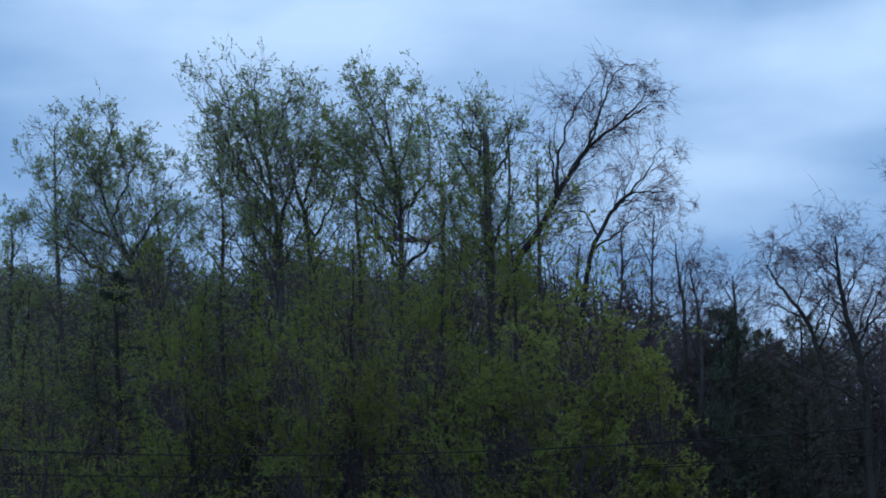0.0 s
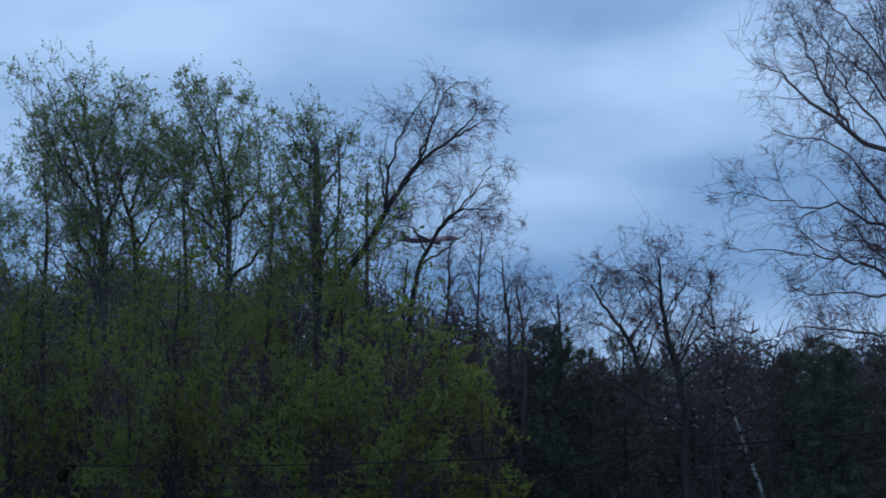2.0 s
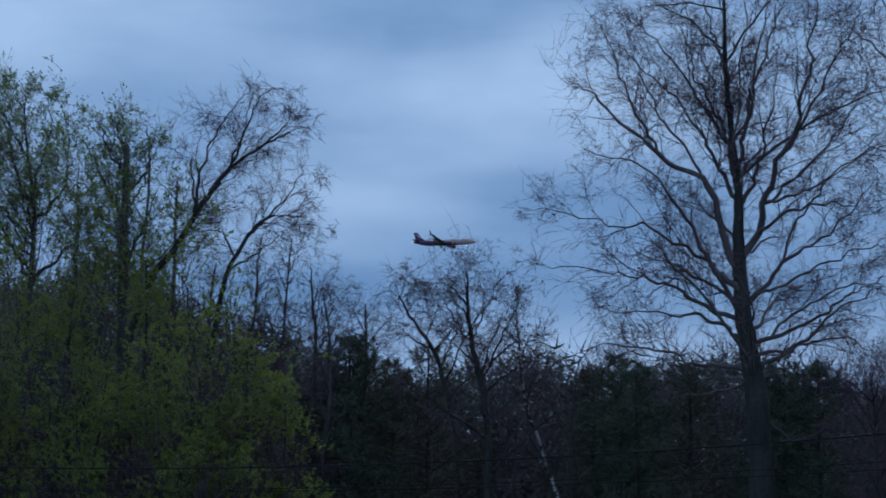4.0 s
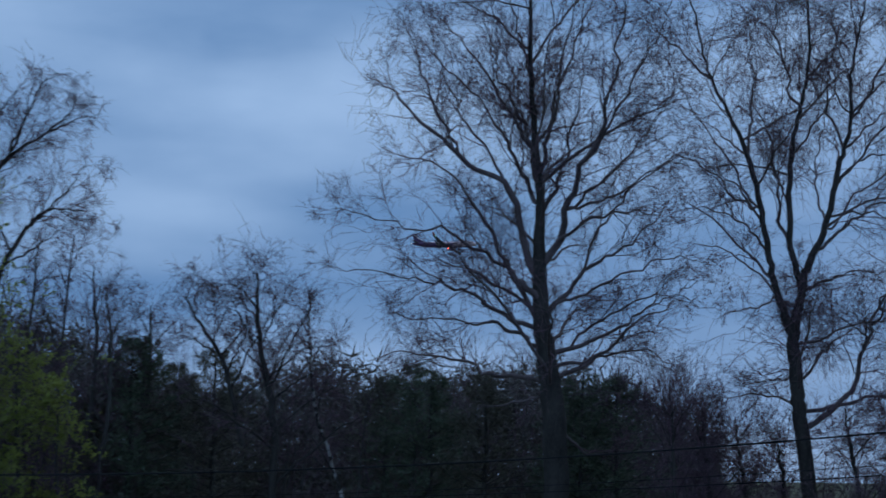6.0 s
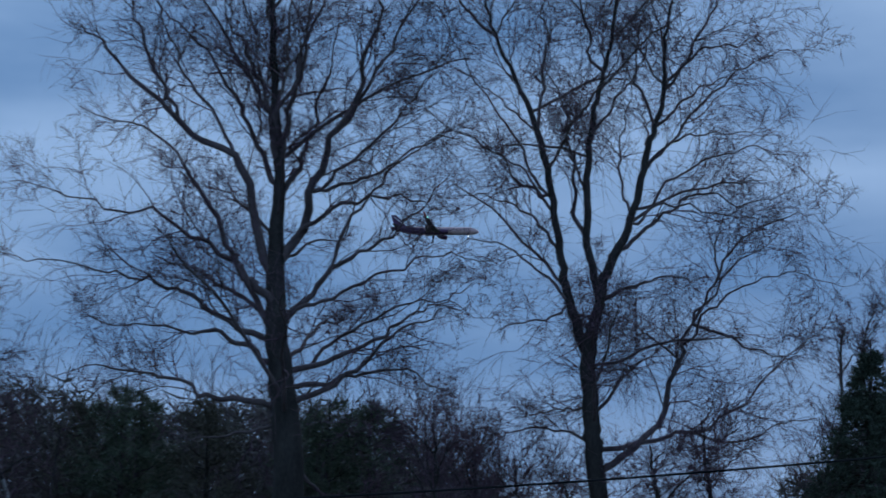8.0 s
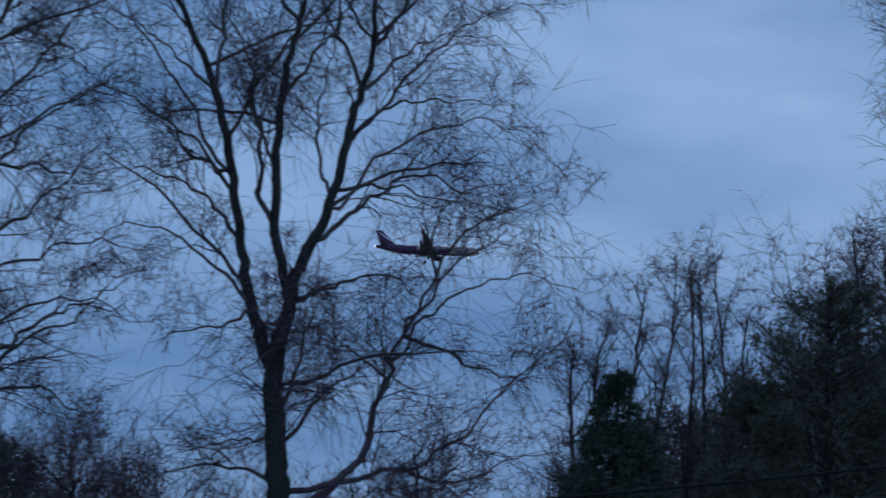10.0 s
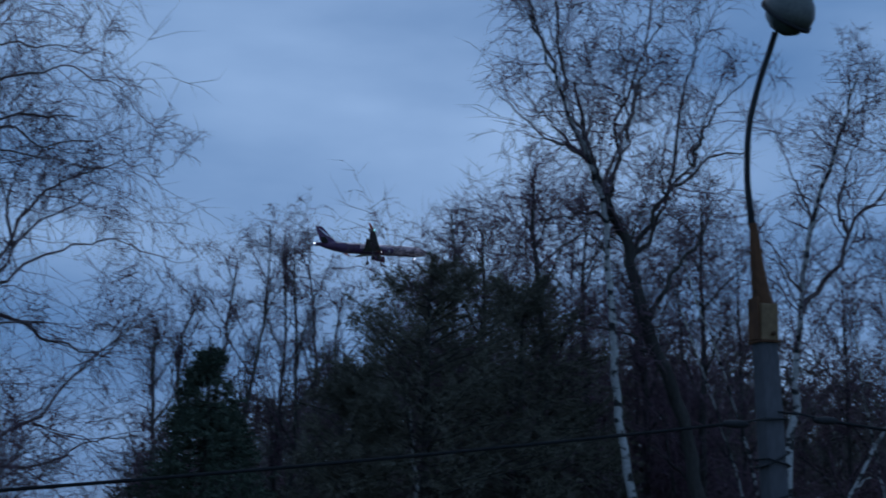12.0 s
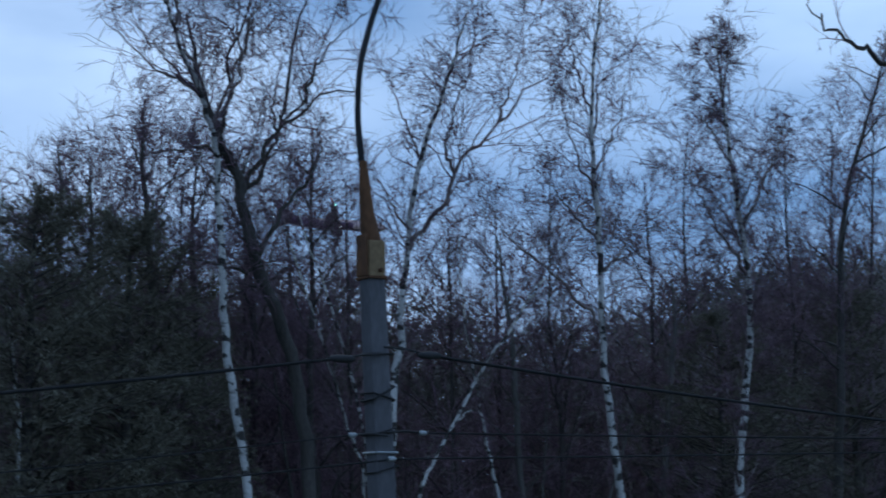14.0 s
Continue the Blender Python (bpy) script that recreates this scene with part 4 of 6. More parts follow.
t = Tree(34.4, 55)
t.trunk((0.80, 5.28, 0.038), (0.71, 5.82, 0.028), (0.64, 6.19, 0.009))
t.auto_limbs(14, 1.7, 0.1, (30, 65))
t.finish("bare_shrub", "tangled bare shrub with reddish twigs", "shrub", BARK_DARK, second=5, third=6, fourth=5, len2=0.55, len3=0.9, steps=1, droop=0.0, boughs=1.5, group="bare shrubs")

t = Tree(37.0, 70)
t.trunk((5.93, 6.97, 0.026), (6.13, 8.50, 0.018), (6.21, 10.05, 0.007))
t.auto_limbs(20, 1.5, 0.45, (48, 74))
t.finish("birch", "slim bare birch in a hazy clump", "tree", BARK_GREY, TWIG, second=3.0, third=6, fourth=4, len2=0.5, len3=0.62, len4=0.42, droop=-0.08, droop2=0.08, spread=(18, 42), stem_reach=1.3, reach_most=1.5, twig=0.0026, group="birch clump")

t = Tree(37.7, 71)
t.trunk((6.61, 7.03, 0.026), (6.61, 8.60, 0.018), (6.63, 10.10, 0.007))
t.auto_limbs(20, 1.5, 0.45, (48, 74))
t.finish("birch", "slim bare birch in a hazy clump", "tree", BARK_GREY, TWIG, second=3.0, third=6, fourth=4, len2=0.5, len3=0.62, len4=0.42, droop=-0.08, droop2=0.08, spread=(18, 42), stem_reach=1.3, reach_most=1.5, twig=0.0026, group="birch clump")

t = Tree(38.4, 72)
t.trunk((7.33, 7.09, 0.026), (7.25, 8.72, 0.018), (7.17, 10.34, 0.007))
t.auto_limbs(20, 1.5, 0.45, (48, 74))
t.finish("birch", "slim bare birch in a hazy clump", "tree", BARK_GREY, TWIG, second=3.0, third=6, fourth=4, len2=0.5, len3=0.62, len4=0.42, droop=-0.08, droop2=0.08, spread=(18, 42), stem_reach=1.3, reach_most=1.5, twig=0.0026, group="birch clump")

t = Tree(37.0, 73)
t.trunk((5.51, 6.96, 0.026), (5.70, 8.48, 0.018), (5.83, 9.64, 0.007))
t.auto_limbs(20, 1.5, 0.45, (48, 74))
t.finish("birch", "slim bare birch in a hazy clump", "tree", BARK_GREY, TWIG, second=3.0, third=6, fourth=4, len2=0.5, len3=0.62, len4=0.42, droop=-0.08, droop2=0.08, spread=(18, 42), stem_reach=1.3, reach_most=1.5, twig=0.0026, group="birch clump")

t = Tree(37.7, 74)
t.trunk((7.48, 7.05, 0.026), (7.41, 8.64, 0.018), (7.53, 9.48, 0.007))
t.auto_limbs(20, 1.5, 0.45, (48, 74))
t.finish("birch", "slim bare birch in a hazy clump", "tree", BARK_GREY, TWIG, second=3.0, third=6, fourth=4, len2=0.5, len3=0.62, len4=0.42, droop=-0.08, droop2=0.08, spread=(18, 42), stem_reach=1.3, reach_most=1.5, twig=0.0026, group="birch clump")

t = Tree(38.4, 75)
t.trunk((5.49, 7.05, 0.026), (5.54, 8.65, 0.018), (5.69, 9.20, 0.007))
t.auto_limbs(20, 1.5, 0.45, (48, 74))
t.finish("birch", "slim bare birch in a hazy clump", "tree", BARK_GREY, TWIG, second=3.0, third=6, fourth=4, len2=0.5, len3=0.62, len4=0.42, droop=-0.08, droop2=0.08, spread=(18, 42), stem_reach=1.3, reach_most=1.5, twig=0.0026, group="birch clump")

t = Tree(37.0, 76)
t.trunk((6.56, 6.99, 0.026), (6.63, 8.52, 0.018), (6.59, 9.78, 0.007))
t.auto_limbs(20, 1.5, 0.45, (48, 74))
t.finish("birch", "slim bare birch in a hazy clump", "tree", BARK_GREY, TWIG, second=3.0, third=6, fourth=4, len2=0.5, len3=0.62, len4=0.42, droop=-0.08, droop2=0.08, spread=(18, 42), stem_reach=1.3, reach_most=1.5, twig=0.0026, group="birch clump")

t = Tree(37.7, 77)
t.trunk((4.97, 6.99, 0.026), (5.02, 8.54, 0.018), (5.08, 8.79, 0.007))
t.auto_limbs(20, 1.5, 0.45, (48, 74))
t.finish("birch", "slim bare birch in a hazy clump", "tree", BARK_GREY, TWIG, second=3.0, third=6, fourth=4, len2=0.5, len3=0.62, len4=0.42, droop=-0.08, droop2=0.08, spread=(18, 42), stem_reach=1.3, reach_most=1.5, twig=0.0026, group="birch clump")

t = Tree(38.2, 181)
t.trunk((9.63, 6.68, 0.053), (9.57, 8.80, 0.038), (9.51, 10.58, 0.008))
t.auto_limbs(22, 1.9, 0.3, (30, 68))
t.finish("bare_tree", "dense twiggy bare tree in the dark edge of the wood", "tree", BARK_DARK, second=5, third=6, fourth=5, len2=0.5, stem_reach=3.0, droop=-0.05)

t = Tree(38.2, 182)
t.trunk((11.21, 6.72, 0.054), (11.17, 8.90, 0.039), (11.13, 10.96, 0.008))
t.auto_limbs(22, 1.9, 0.3, (30, 68))
t.finish("bare_tree", "dense twiggy bare tree in the dark edge of the wood", "tree", BARK_DARK, second=5, third=6, fourth=5, len2=0.5, stem_reach=3.0, droop=-0.05)

t = Tree(38.2, 183)
t.trunk((11.99, 6.74, 0.055), (11.96, 8.94, 0.040), (11.93, 10.79, 0.008))
t.auto_limbs(22, 1.9, 0.3, (30, 68))
t.finish("bare_tree", "dense twiggy bare tree in the dark edge of the wood", "tree", BARK_DARK, second=5, third=6, fourth=5, len2=0.5, stem_reach=3.0, droop=-0.05)

t = Tree(37, 81)
t.trunk((9.82, 6.64, 0.065), (9.86, 8.68, 0.051), (9.81, 10.16, 0.029), (9.85, 11.11, 0.011))
t.auto_limbs(22, 2.0, 0.3, (30, 65))
t.finish("bare_tree", "dense twiggy bare tree in the dark edge of the wood", "tree", BARK_DARK, second=6, third=6, fourth=4, len2=0.45, droop=-0.05)

t = Tree(38, 82)
t.trunk((9.07, 6.66, 0.045), (9.05, 9.51, 0.030), (8.98, 10.69, 0.008))
t.auto_limbs(12, 1.2, 0.4, (50, 75))
t.finish("birch", "slim bare birch in a hazy clump", "tree", BARK_GREY, TWIG, second=3.0, third=6, fourth=4, len2=0.5, len3=0.62, len4=0.42, droop=-0.08, droop2=0.08, spread=(18, 42), stem_reach=1.3, reach_most=1.5, twig=0.0026, group="birch clump")

t = Tree(33, 83)
t.trunk((9.17, 6.45, 0.047), (9.02, 7.84, 0.041), (8.90, 8.88, 0.034), (8.81, 9.68, 0.031), (8.61, 10.26, 0.028), (8.27, 11.07, 0.019), (8.03, 11.68, 0.012), (7.86, 12.30, 0.008), (7.7, 13.1, 0.005))
t.limb(0.025, (8.81, 9.74), (9.13, 10.60), (8.99, 11.55), (8.96, 12.20))
t.limb(0.025, (8.73, 9.99), (8.54, 10.79), (8.47, 11.87))
t.limb(0.025, (8.64, 10.17), (8.13, 10.52), (7.53, 11.08))
t.limb(0.018, (8.90, 9.25), (8.61, 9.48), (8.27, 9.51))
t.limb(0.018, (8.61, 10.26), (8.10, 10.80), (7.83, 11.40))
t.limb(0.018, (8.88, 9.38), (8.95, 10.01), (9.38, 10.95), (9.45, 11.61))
t.limb(0.024, (8.61, 10.26), (8.3, 11.5), (8.25, 12.8), (8.4, 14.0))
t.limb(0.024, (8.81, 9.74), (9.25, 11.1), (9.5, 12.5), (9.9, 13.8))
t.limb(0.020, (8.27, 11.07), (7.75, 12.2), (7.45, 13.2))
t.finish("silver_birch", "birch with a white peeling trunk marked in black", "tree", BARK_WHITE, second=4.5, third=5, fourth=3, len2=0.5, len3=0.95, len4=0.6, steps=2, droop=-0.12, upper=BARK_LIMB, stem_reach=3.0, boughs=1.3, rise=0.45)

t = Tree(33.6, 84)
t.trunk((10.33, 6.39, 0.083), (9.99, 7.70, 0.076), (9.63, 8.48, 0.070), (9.46, 9.34, 0.064), (9.17, 9.93, 0.051), (8.90, 10.58, 0.032), (8.76, 11.29, 0.013))
t.limb(0.044, (9.60, 8.61), (9.96, 9.08), (10.41, 9.68), (10.61, 10.36))
t.limb(0.045, (9.50, 9.27), (9.79, 9.95), (10.35, 10.47), (10.96, 10.68))
t.limb(0.032, (9.25, 9.77), (8.76, 9.74), (8.00, 9.50))
t.limb(0.038, (9.85, 8.01), (9.67, 8.26), (9.24, 8.30))
t.limb(0.032, (9.46, 9.34), (9.97, 10.03), (10.54, 10.96), (10.98, 11.77))
t.limb(0.025, (9.67, 8.39), (9.25, 8.49), (8.45, 8.59))
t.limb(0.026, (9.97, 9.93), (9.98, 10.50), (10.21, 11.19))
t.limb(0.026, (10.35, 10.47), (10.55, 11.10), (11.21, 11.79))
t.limb(0.028, (9.17, 9.93), (9.35, 11.0), (9.75, 12.0), (9.9, 13.0))
t.limb(0.026, (9.97, 10.03), (10.2, 11.1), (10.45, 12.0), (10.5, 12.9))
t.finish("twisted_tree", "dark crooked bare tree with upswept limbs", "tree", BARK_DARK, second=4.5, third=5, fourth=3, len2=0.5, len3=0.95, len4=0.6, steps=2, upper=BARK_DARK, boughs=1.2, rise=0.4)

t = Tree(34.5, 85)
t.trunk((11.94, 6.94, 0.055), (12.13, 7.88, 0.045), (12.21, 8.80, 0.038), (12.44, 10.10, 0.032), (12.93, 11.32, 0.022), (13.21, 12.18, 0.011))
t.limb(0.042, (12.23, 8.94), (12.82, 9.84), (13.49, 10.64), (14.37, 11.50), (14.86, 12.26))
t.limb(0.021, (12.44, 10.10), (12.24, 10.73), (12.08, 11.29))
t.limb(0.029, (12.95, 10.00), (12.92, 10.58), (13.38, 11.60), (13.67, 12.55))
t.limb(0.021, (12.03, 7.32), (12.37, 7.96), (13.14, 8.53))
t.limb(0.022, (13.49, 10.64), (13.82, 11.43), (14.02, 12.30))
t.limb(0.021, (12.30, 9.30), (11.98, 9.77), (11.82, 10.25))
t.finish("silver_birch", "forked birch with a pale mottled trunk", "tree", BARK_WHITE, second=4.5, third=5, fourth=3, len2=0.5, len3=0.95, len4=0.6, steps=2, droop=-0.16, upper=BARK_LIMB, stem_reach=3.5, boughs=1.6, rise=0.4)

t = Tree(33, 86)
t.trunk((11.33, 5.80, 0.019), (11.76, 6.56, 0.019), (12.25, 7.35, 0.018), (12.75, 7.97, 0.015), (13.22, 8.53, 0.008))
t.auto_limbs(5, 1.0, 0.6, (20, 60))
t.finish("leaning_birch", "thin leaning birch with a pale trunk", "tree", BARK_WHITE, second=2, third=4, fourth=3)

for k, (low, middle, high) in enumerate((((12.14, 6.2), (11.82, 6.97), (11.5, 8.0)), ((12.18, 6.34), (12.02, 7.12), (11.7, 8.3)), ((14.14, 6.2), (14.07, 6.79), (13.9, 7.9)), ((7.62, 6.31), (7.56, 7.13), (7.45, 8.4)))):
    t = Tree(35.5, 190 + k)
    t.trunk((*low, 0.022), (*middle, 0.02), (*high, 0.013), (2.4 * high[0] - 1.4 * middle[0], high[1] + 1.5, 0.005))
    t.auto_limbs(8, 0.9, 0.75, (35, 65))
    t.finish("young_birch", "thin young birch with a dull white stem", "tree", BARK_WHITE, second=3, third=4, fourth=3, upper=BARK_GREY, group="young birches")

t = Tree(34, 87)
t.trunk((15.04, 5.93, 0.051), (14.92, 7.09, 0.045), (14.85, 8.17, 0.039), (14.85, 9.42, 0.037), (14.86, 10.92, 0.026), (14.95, 12.31, 0.015), (15.00, 13.17, 0.008))
t.limb(0.029, (14.83, 8.24), (13.97, 8.88), (12.99, 9.67))
t.limb(0.029, (14.84, 8.69), (15.41, 9.32), (15.93, 10.27))
t.limb(0.022, (14.85, 9.87), (14.34, 10.64), (14.00, 11.49))
t.limb(0.022, (14.86, 10.17), (15.38, 10.98), (15.80, 11.88))
t.limb(0.022, (14.86, 10.47), (15.11, 11.56), (15.43, 12.38))
t.limb(0.022, (14.86, 9.20), (14.31, 9.75), (13.70, 10.42))
t.limb(0.022, (14.86, 10.92), (14.56, 11.72), (14.49, 12.55))
t.finish("silver_birch", "tall birch with a white trunk and purple-brown twigs", "tree", BARK_WHITE, second=4.5, third=5, fourth=3, len2=0.5, len3=1.0, len4=0.65, steps=2, upper=BARK_LIMB, droop=-0.2, stem_reach=3.5, boughs=2.0, rise=0.3)

t = Tree(35, 88)
t.trunk((18.08, 5.94, 0.065), (18.29, 7.88, 0.049), (18.17, 9.83, 0.037), (18.04, 11.48, 0.025), (17.94, 12.65, 0.010))
t.limb(0.033, (18.24, 9.02), (17.59, 9.95), (17.14, 10.56))
t.limb(0.033, (18.20, 9.67), (18.95, 10.90), (19.34, 11.63))
t.auto_limbs(14, 1.7, 0.4, (35, 65))
t.finish("birch", "tall bare birch with a pale trunk by the dark wood", "tree", BARK_WHITE, second=4.5, third=6, fourth=6, len2=0.5, len3=0.8, len4=0.6, steps=2, droop=-0.15, upper=BARK_LIMB, boughs=1.1, rise=0.35)

t = Tree(36, 89)
t.trunk((20.91, 5.96, 0.080), (21.10, 8.07, 0.063), (21.43, 10.24, 0.046), (22.09, 12.33, 0.024), (22.41, 13.22, 0.011))
t.auto_limbs(18, 2.0, 0.3, (15, 50))
t.finish("bare_tree", "dense bare tree with dark crowded twigs", "tree", BARK_DARK, second=5, third=6, fourth=4)

t = Tree(37, 90)
t.trunk((18.37, 5.99, 0.052), (18.58, 8.06, 0.044), (18.52, 9.28, 0.013))
t.auto_limbs(10, 1.3, 0.3, (40, 70))
t.finish("birch", "slim bare birch in a hazy clump", "tree", BARK_GREY, TWIG, second=3.0, third=6, fourth=4, len2=0.5, len3=0.62, len4=0.42, droop=-0.08, droop2=0.08, spread=(18, 42), stem_reach=1.3, reach_most=1.5, twig=0.0026, group="birch clump")

t = Tree(37.5, 91)
t.trunk((16.12, 6.01, 0.050), (15.86, 8.00, 0.042), (15.71, 9.84, 0.013))
t.auto_limbs(12, 1.4, 0.3, (40, 70))
t.finish("birch", "slim bare birch in a hazy clump", "tree", BARK_GREY, TWIG, second=3.0, third=6, fourth=4, len2=0.5, len3=0.62, len4=0.42, droop=-0.08, droop2=0.08, spread=(18, 42), stem_reach=1.3, reach_most=1.5, twig=0.0026, group="birch clump")

t = Tree(37, 92)
t.trunk((12.33, 6.01, 0.053), (12.26, 7.82, 0.046), (12.36, 10.84, 0.012))
t.auto_limbs(18, 1.6, 0.3, (35, 65))
t.finish("bare_tree", "dense twiggy bare tree in the dark edge of the wood", "tree", BARK_DARK, second=5, third=6, fourth=4)

t = Tree(38.0, 120)
t.trunk((8.86, 6.04, 0.030), (8.76, 7.77, 0.022), (8.68, 9.71, 0.006))
t.auto_limbs(17, 2.3, 0.28, (35, 70))
t.finish("bare_tree", "twiggy bare tree in the edge of the dark wood", "tree", BARK_DARK, second=5, third=5, fourth=4, len2=0.6, len3=0.9, len4=0.5, stem_reach=3.0, spread=(25, 50), steps=1, twig=0.004, group="trees of the wood edge")

t = Tree(38.8, 121)
t.trunk((9.96, 6.06, 0.031), (9.87, 7.88, 0.023), (9.78, 10.48, 0.006))
t.auto_limbs(17, 2.3, 0.28, (35, 70))
t.finish("bare_tree", "twiggy bare tree in the edge of the dark wood", "tree", BARK_DARK, second=5, third=5, fourth=4, len2=0.6, len3=0.9, len4=0.5, stem_reach=3.0, spread=(25, 50), steps=1, twig=0.004, group="trees of the wood edge")

t = Tree(39.6, 122)
t.trunk((11.06, 6.07, 0.032), (10.97, 7.99, 0.024), (10.89, 11.13, 0.007))
t.auto_limbs(17, 2.3, 0.28, (35, 70))
t.finish("bare_tree", "twiggy bare tree in the edge of the dark wood", "tree", BARK_DARK, second=5, third=5, fourth=4, len2=0.6, len3=0.9, len4=0.5, stem_reach=3.0, spread=(25, 50), steps=1, twig=0.004, group="trees of the wood edge")

t = Tree(38.0, 123)
t.trunk((10.99, 6.03, 0.031), (10.91, 7.86, 0.023), (10.84, 10.67, 0.006))
t.auto_limbs(17, 2.3, 0.28, (35, 70))
t.finish("bare_tree", "twiggy bare tree in the edge of the dark wood", "tree", BARK_DARK, second=5, third=5, fourth=4, len2=0.6, len3=0.9, len4=0.5, stem_reach=3.0, spread=(25, 50), steps=1, twig=0.004, group="trees of the wood edge")

t = Tree(38.8, 124)
t.trunk((12.25, 6.05, 0.032), (12.17, 7.97, 0.024), (12.12, 10.70, 0.007))
t.auto_limbs(17, 2.3, 0.28, (35, 70))
t.finish("bare_tree", "twiggy bare tree in the edge of the dark wood", "tree", BARK_DARK, second=5, third=5, fourth=4, len2=0.6, len3=0.9, len4=0.5, stem_reach=3.0, spread=(25, 50), steps=1, twig=0.004, group="trees of the wood edge")

t = Tree(39.6, 125)
t.trunk((13.50, 6.07, 0.034), (13.44, 8.09, 0.025), (13.39, 11.22, 0.007))
t.auto_limbs(17, 2.3, 0.28, (35, 70))
t.finish("bare_tree", "twiggy bare tree in the edge of the dark wood", "tree", BARK_DARK, second=5, third=5, fourth=4, len2=0.6, len3=0.9, len4=0.5, stem_reach=3.0, spread=(25, 50), steps=1, twig=0.004, group="trees of the wood edge")

t = Tree(38.0, 126)
t.trunk((13.52, 6.03, 0.032), (13.47, 7.95, 0.024), (13.43, 10.60, 0.007))
t.auto_limbs(17, 2.3, 0.28, (35, 70))
t.finish("bare_tree", "twiggy bare tree in the edge of the dark wood", "tree", BARK_DARK, second=5, third=5, fourth=4, len2=0.6, len3=0.9, len4=0.5, stem_reach=3.0, spread=(25, 50), steps=1, twig=0.004, group="trees of the wood edge")

t = Tree(38.8, 127)
t.trunk((15.78, 6.04, 0.034), (15.74, 8.11, 0.026), (15.72, 10.42, 0.007))
t.auto_limbs(17, 2.3, 0.28, (35, 70))
t.finish("bare_tree", "twiggy bare tree in the edge of the dark wood", "tree", BARK_DARK, second=5, third=5, fourth=4, len2=0.6, len3=0.9, len4=0.5, stem_reach=3.0, spread=(25, 50), steps=1, twig=0.004, group="trees of the wood edge")

t = Tree(39.6, 128)
t.trunk((17.18, 6.06, 0.036), (17.14, 8.23, 0.027), (17.14, 10.94, 0.007))
t.auto_limbs(17, 2.3, 0.28, (35, 70))
t.finish("bare_tree", "twiggy bare tree in the edge of the dark wood", "tree", BARK_DARK, second=5, third=5, fourth=4, len2=0.6, len3=0.9, len4=0.5, stem_reach=3.0, spread=(25, 50), steps=1, twig=0.004, group="trees of the wood edge")

t = Tree(38.0, 129)
t.trunk((17.09, 6.02, 0.034), (17.07, 8.09, 0.026), (17.09, 10.85, 0.007))
t.auto_limbs(17, 2.3, 0.28, (35, 70))
t.finish("bare_tree", "twiggy bare tree in the edge of the dark wood", "tree", BARK_DARK, second=5, third=5, fourth=4, len2=0.6, len3=0.9, len4=0.5, stem_reach=3.0, spread=(25, 50), steps=1, twig=0.004, group="trees of the wood edge")

t = Tree(38.8, 130)
t.trunk((19.63, 6.03, 0.037), (19.63, 8.25, 0.028), (19.68, 11.22, 0.008))
t.auto_limbs(17, 2.3, 0.28, (35, 70))
t.finish("bare_tree", "twiggy bare tree in the edge of the dark wood", "tree", BARK_DARK, second=5, third=5, fourth=4, len2=0.6, len3=0.9, len4=0.5, stem_reach=3.0, spread=(25, 50), steps=1, twig=0.004, group="trees of the wood edge")

t = Tree(39.6, 131)
t.trunk((21.17, 6.05, 0.039), (21.18, 8.38, 0.029), (21.29, 12.41, 0.008))
t.auto_limbs(17, 2.3, 0.28, (35, 70))
t.finish("bare_tree", "twiggy bare tree in the edge of the dark wood", "tree", BARK_DARK, second=5, third=5, fourth=4, len2=0.6, len3=0.9, len4=0.5, stem_reach=3.0, spread=(25, 50), steps=1, twig=0.004, group="trees of the wood edge")

t = Tree(38.0, 132)
t.trunk((21.99, 6.01, 0.038), (22.02, 8.28, 0.029), (22.16, 12.00, 0.008))
t.auto_limbs(17, 2.3, 0.28, (35, 70))
t.finish("bare_tree", "twiggy bare tree in the edge of the dark wood", "tree", BARK_DARK, second=5, third=5, fourth=4, len2=0.6, len3=0.9, len4=0.5, stem_reach=3.0, spread=(25, 50), steps=1, twig=0.004, group="trees of the wood edge")

t = Tree(38.8, 133)
t.trunk((23.84, 6.03, 0.041), (23.88, 8.42, 0.031), (24.09, 12.77, 0.008))
t.auto_limbs(17, 2.3, 0.28, (35, 70))
t.finish("bare_tree", "twiggy bare tree in the edge of the dark wood", "tree", BARK_DARK, second=5, third=5, fourth=4, len2=0.6, len3=0.9, len4=0.5, stem_reach=3.0, spread=(25, 50), steps=1, twig=0.004, group="trees of the wood edge")

t = Tree(39.6, 134)
t.trunk((25.58, 6.04, 0.043), (25.64, 8.55, 0.032), (25.91, 13.57, 0.009))
t.auto_limbs(17, 2.3, 0.28, (35, 70))
t.finish("bare_tree", "twiggy bare tree in the edge of the dark wood", "tree", BARK_DARK, second=5, third=5, fourth=4, len2=0.6, len3=0.9, len4=0.5, stem_reach=3.0, spread=(25, 50), steps=1, twig=0.004, group="trees of the wood edge")

t = Tree(28, 93)
t.trunk((15.05, 5.78, 0.120), (15.08, 7.97, 0.102), (15.03, 9.45, 0.073), (14.99, 10.95, 0.037))
t.limb(0.046, (15.14, 9.64), (13.82, 10.13), (13.29, 10.29), (12.88, 10.41), (12.67, 10.72), depth=0.0)
t.limb(0.024, (14.98, 7.39), (14.15, 6.79), (13.49, 6.42), (12.52, 6.48), depth=0.0)
t.finish("bare_tree", "bare tree whose thick crooked branch reaches out", "tree", BARK_DARK, second=1.0, third=3, fourth=2, len2=0.25)

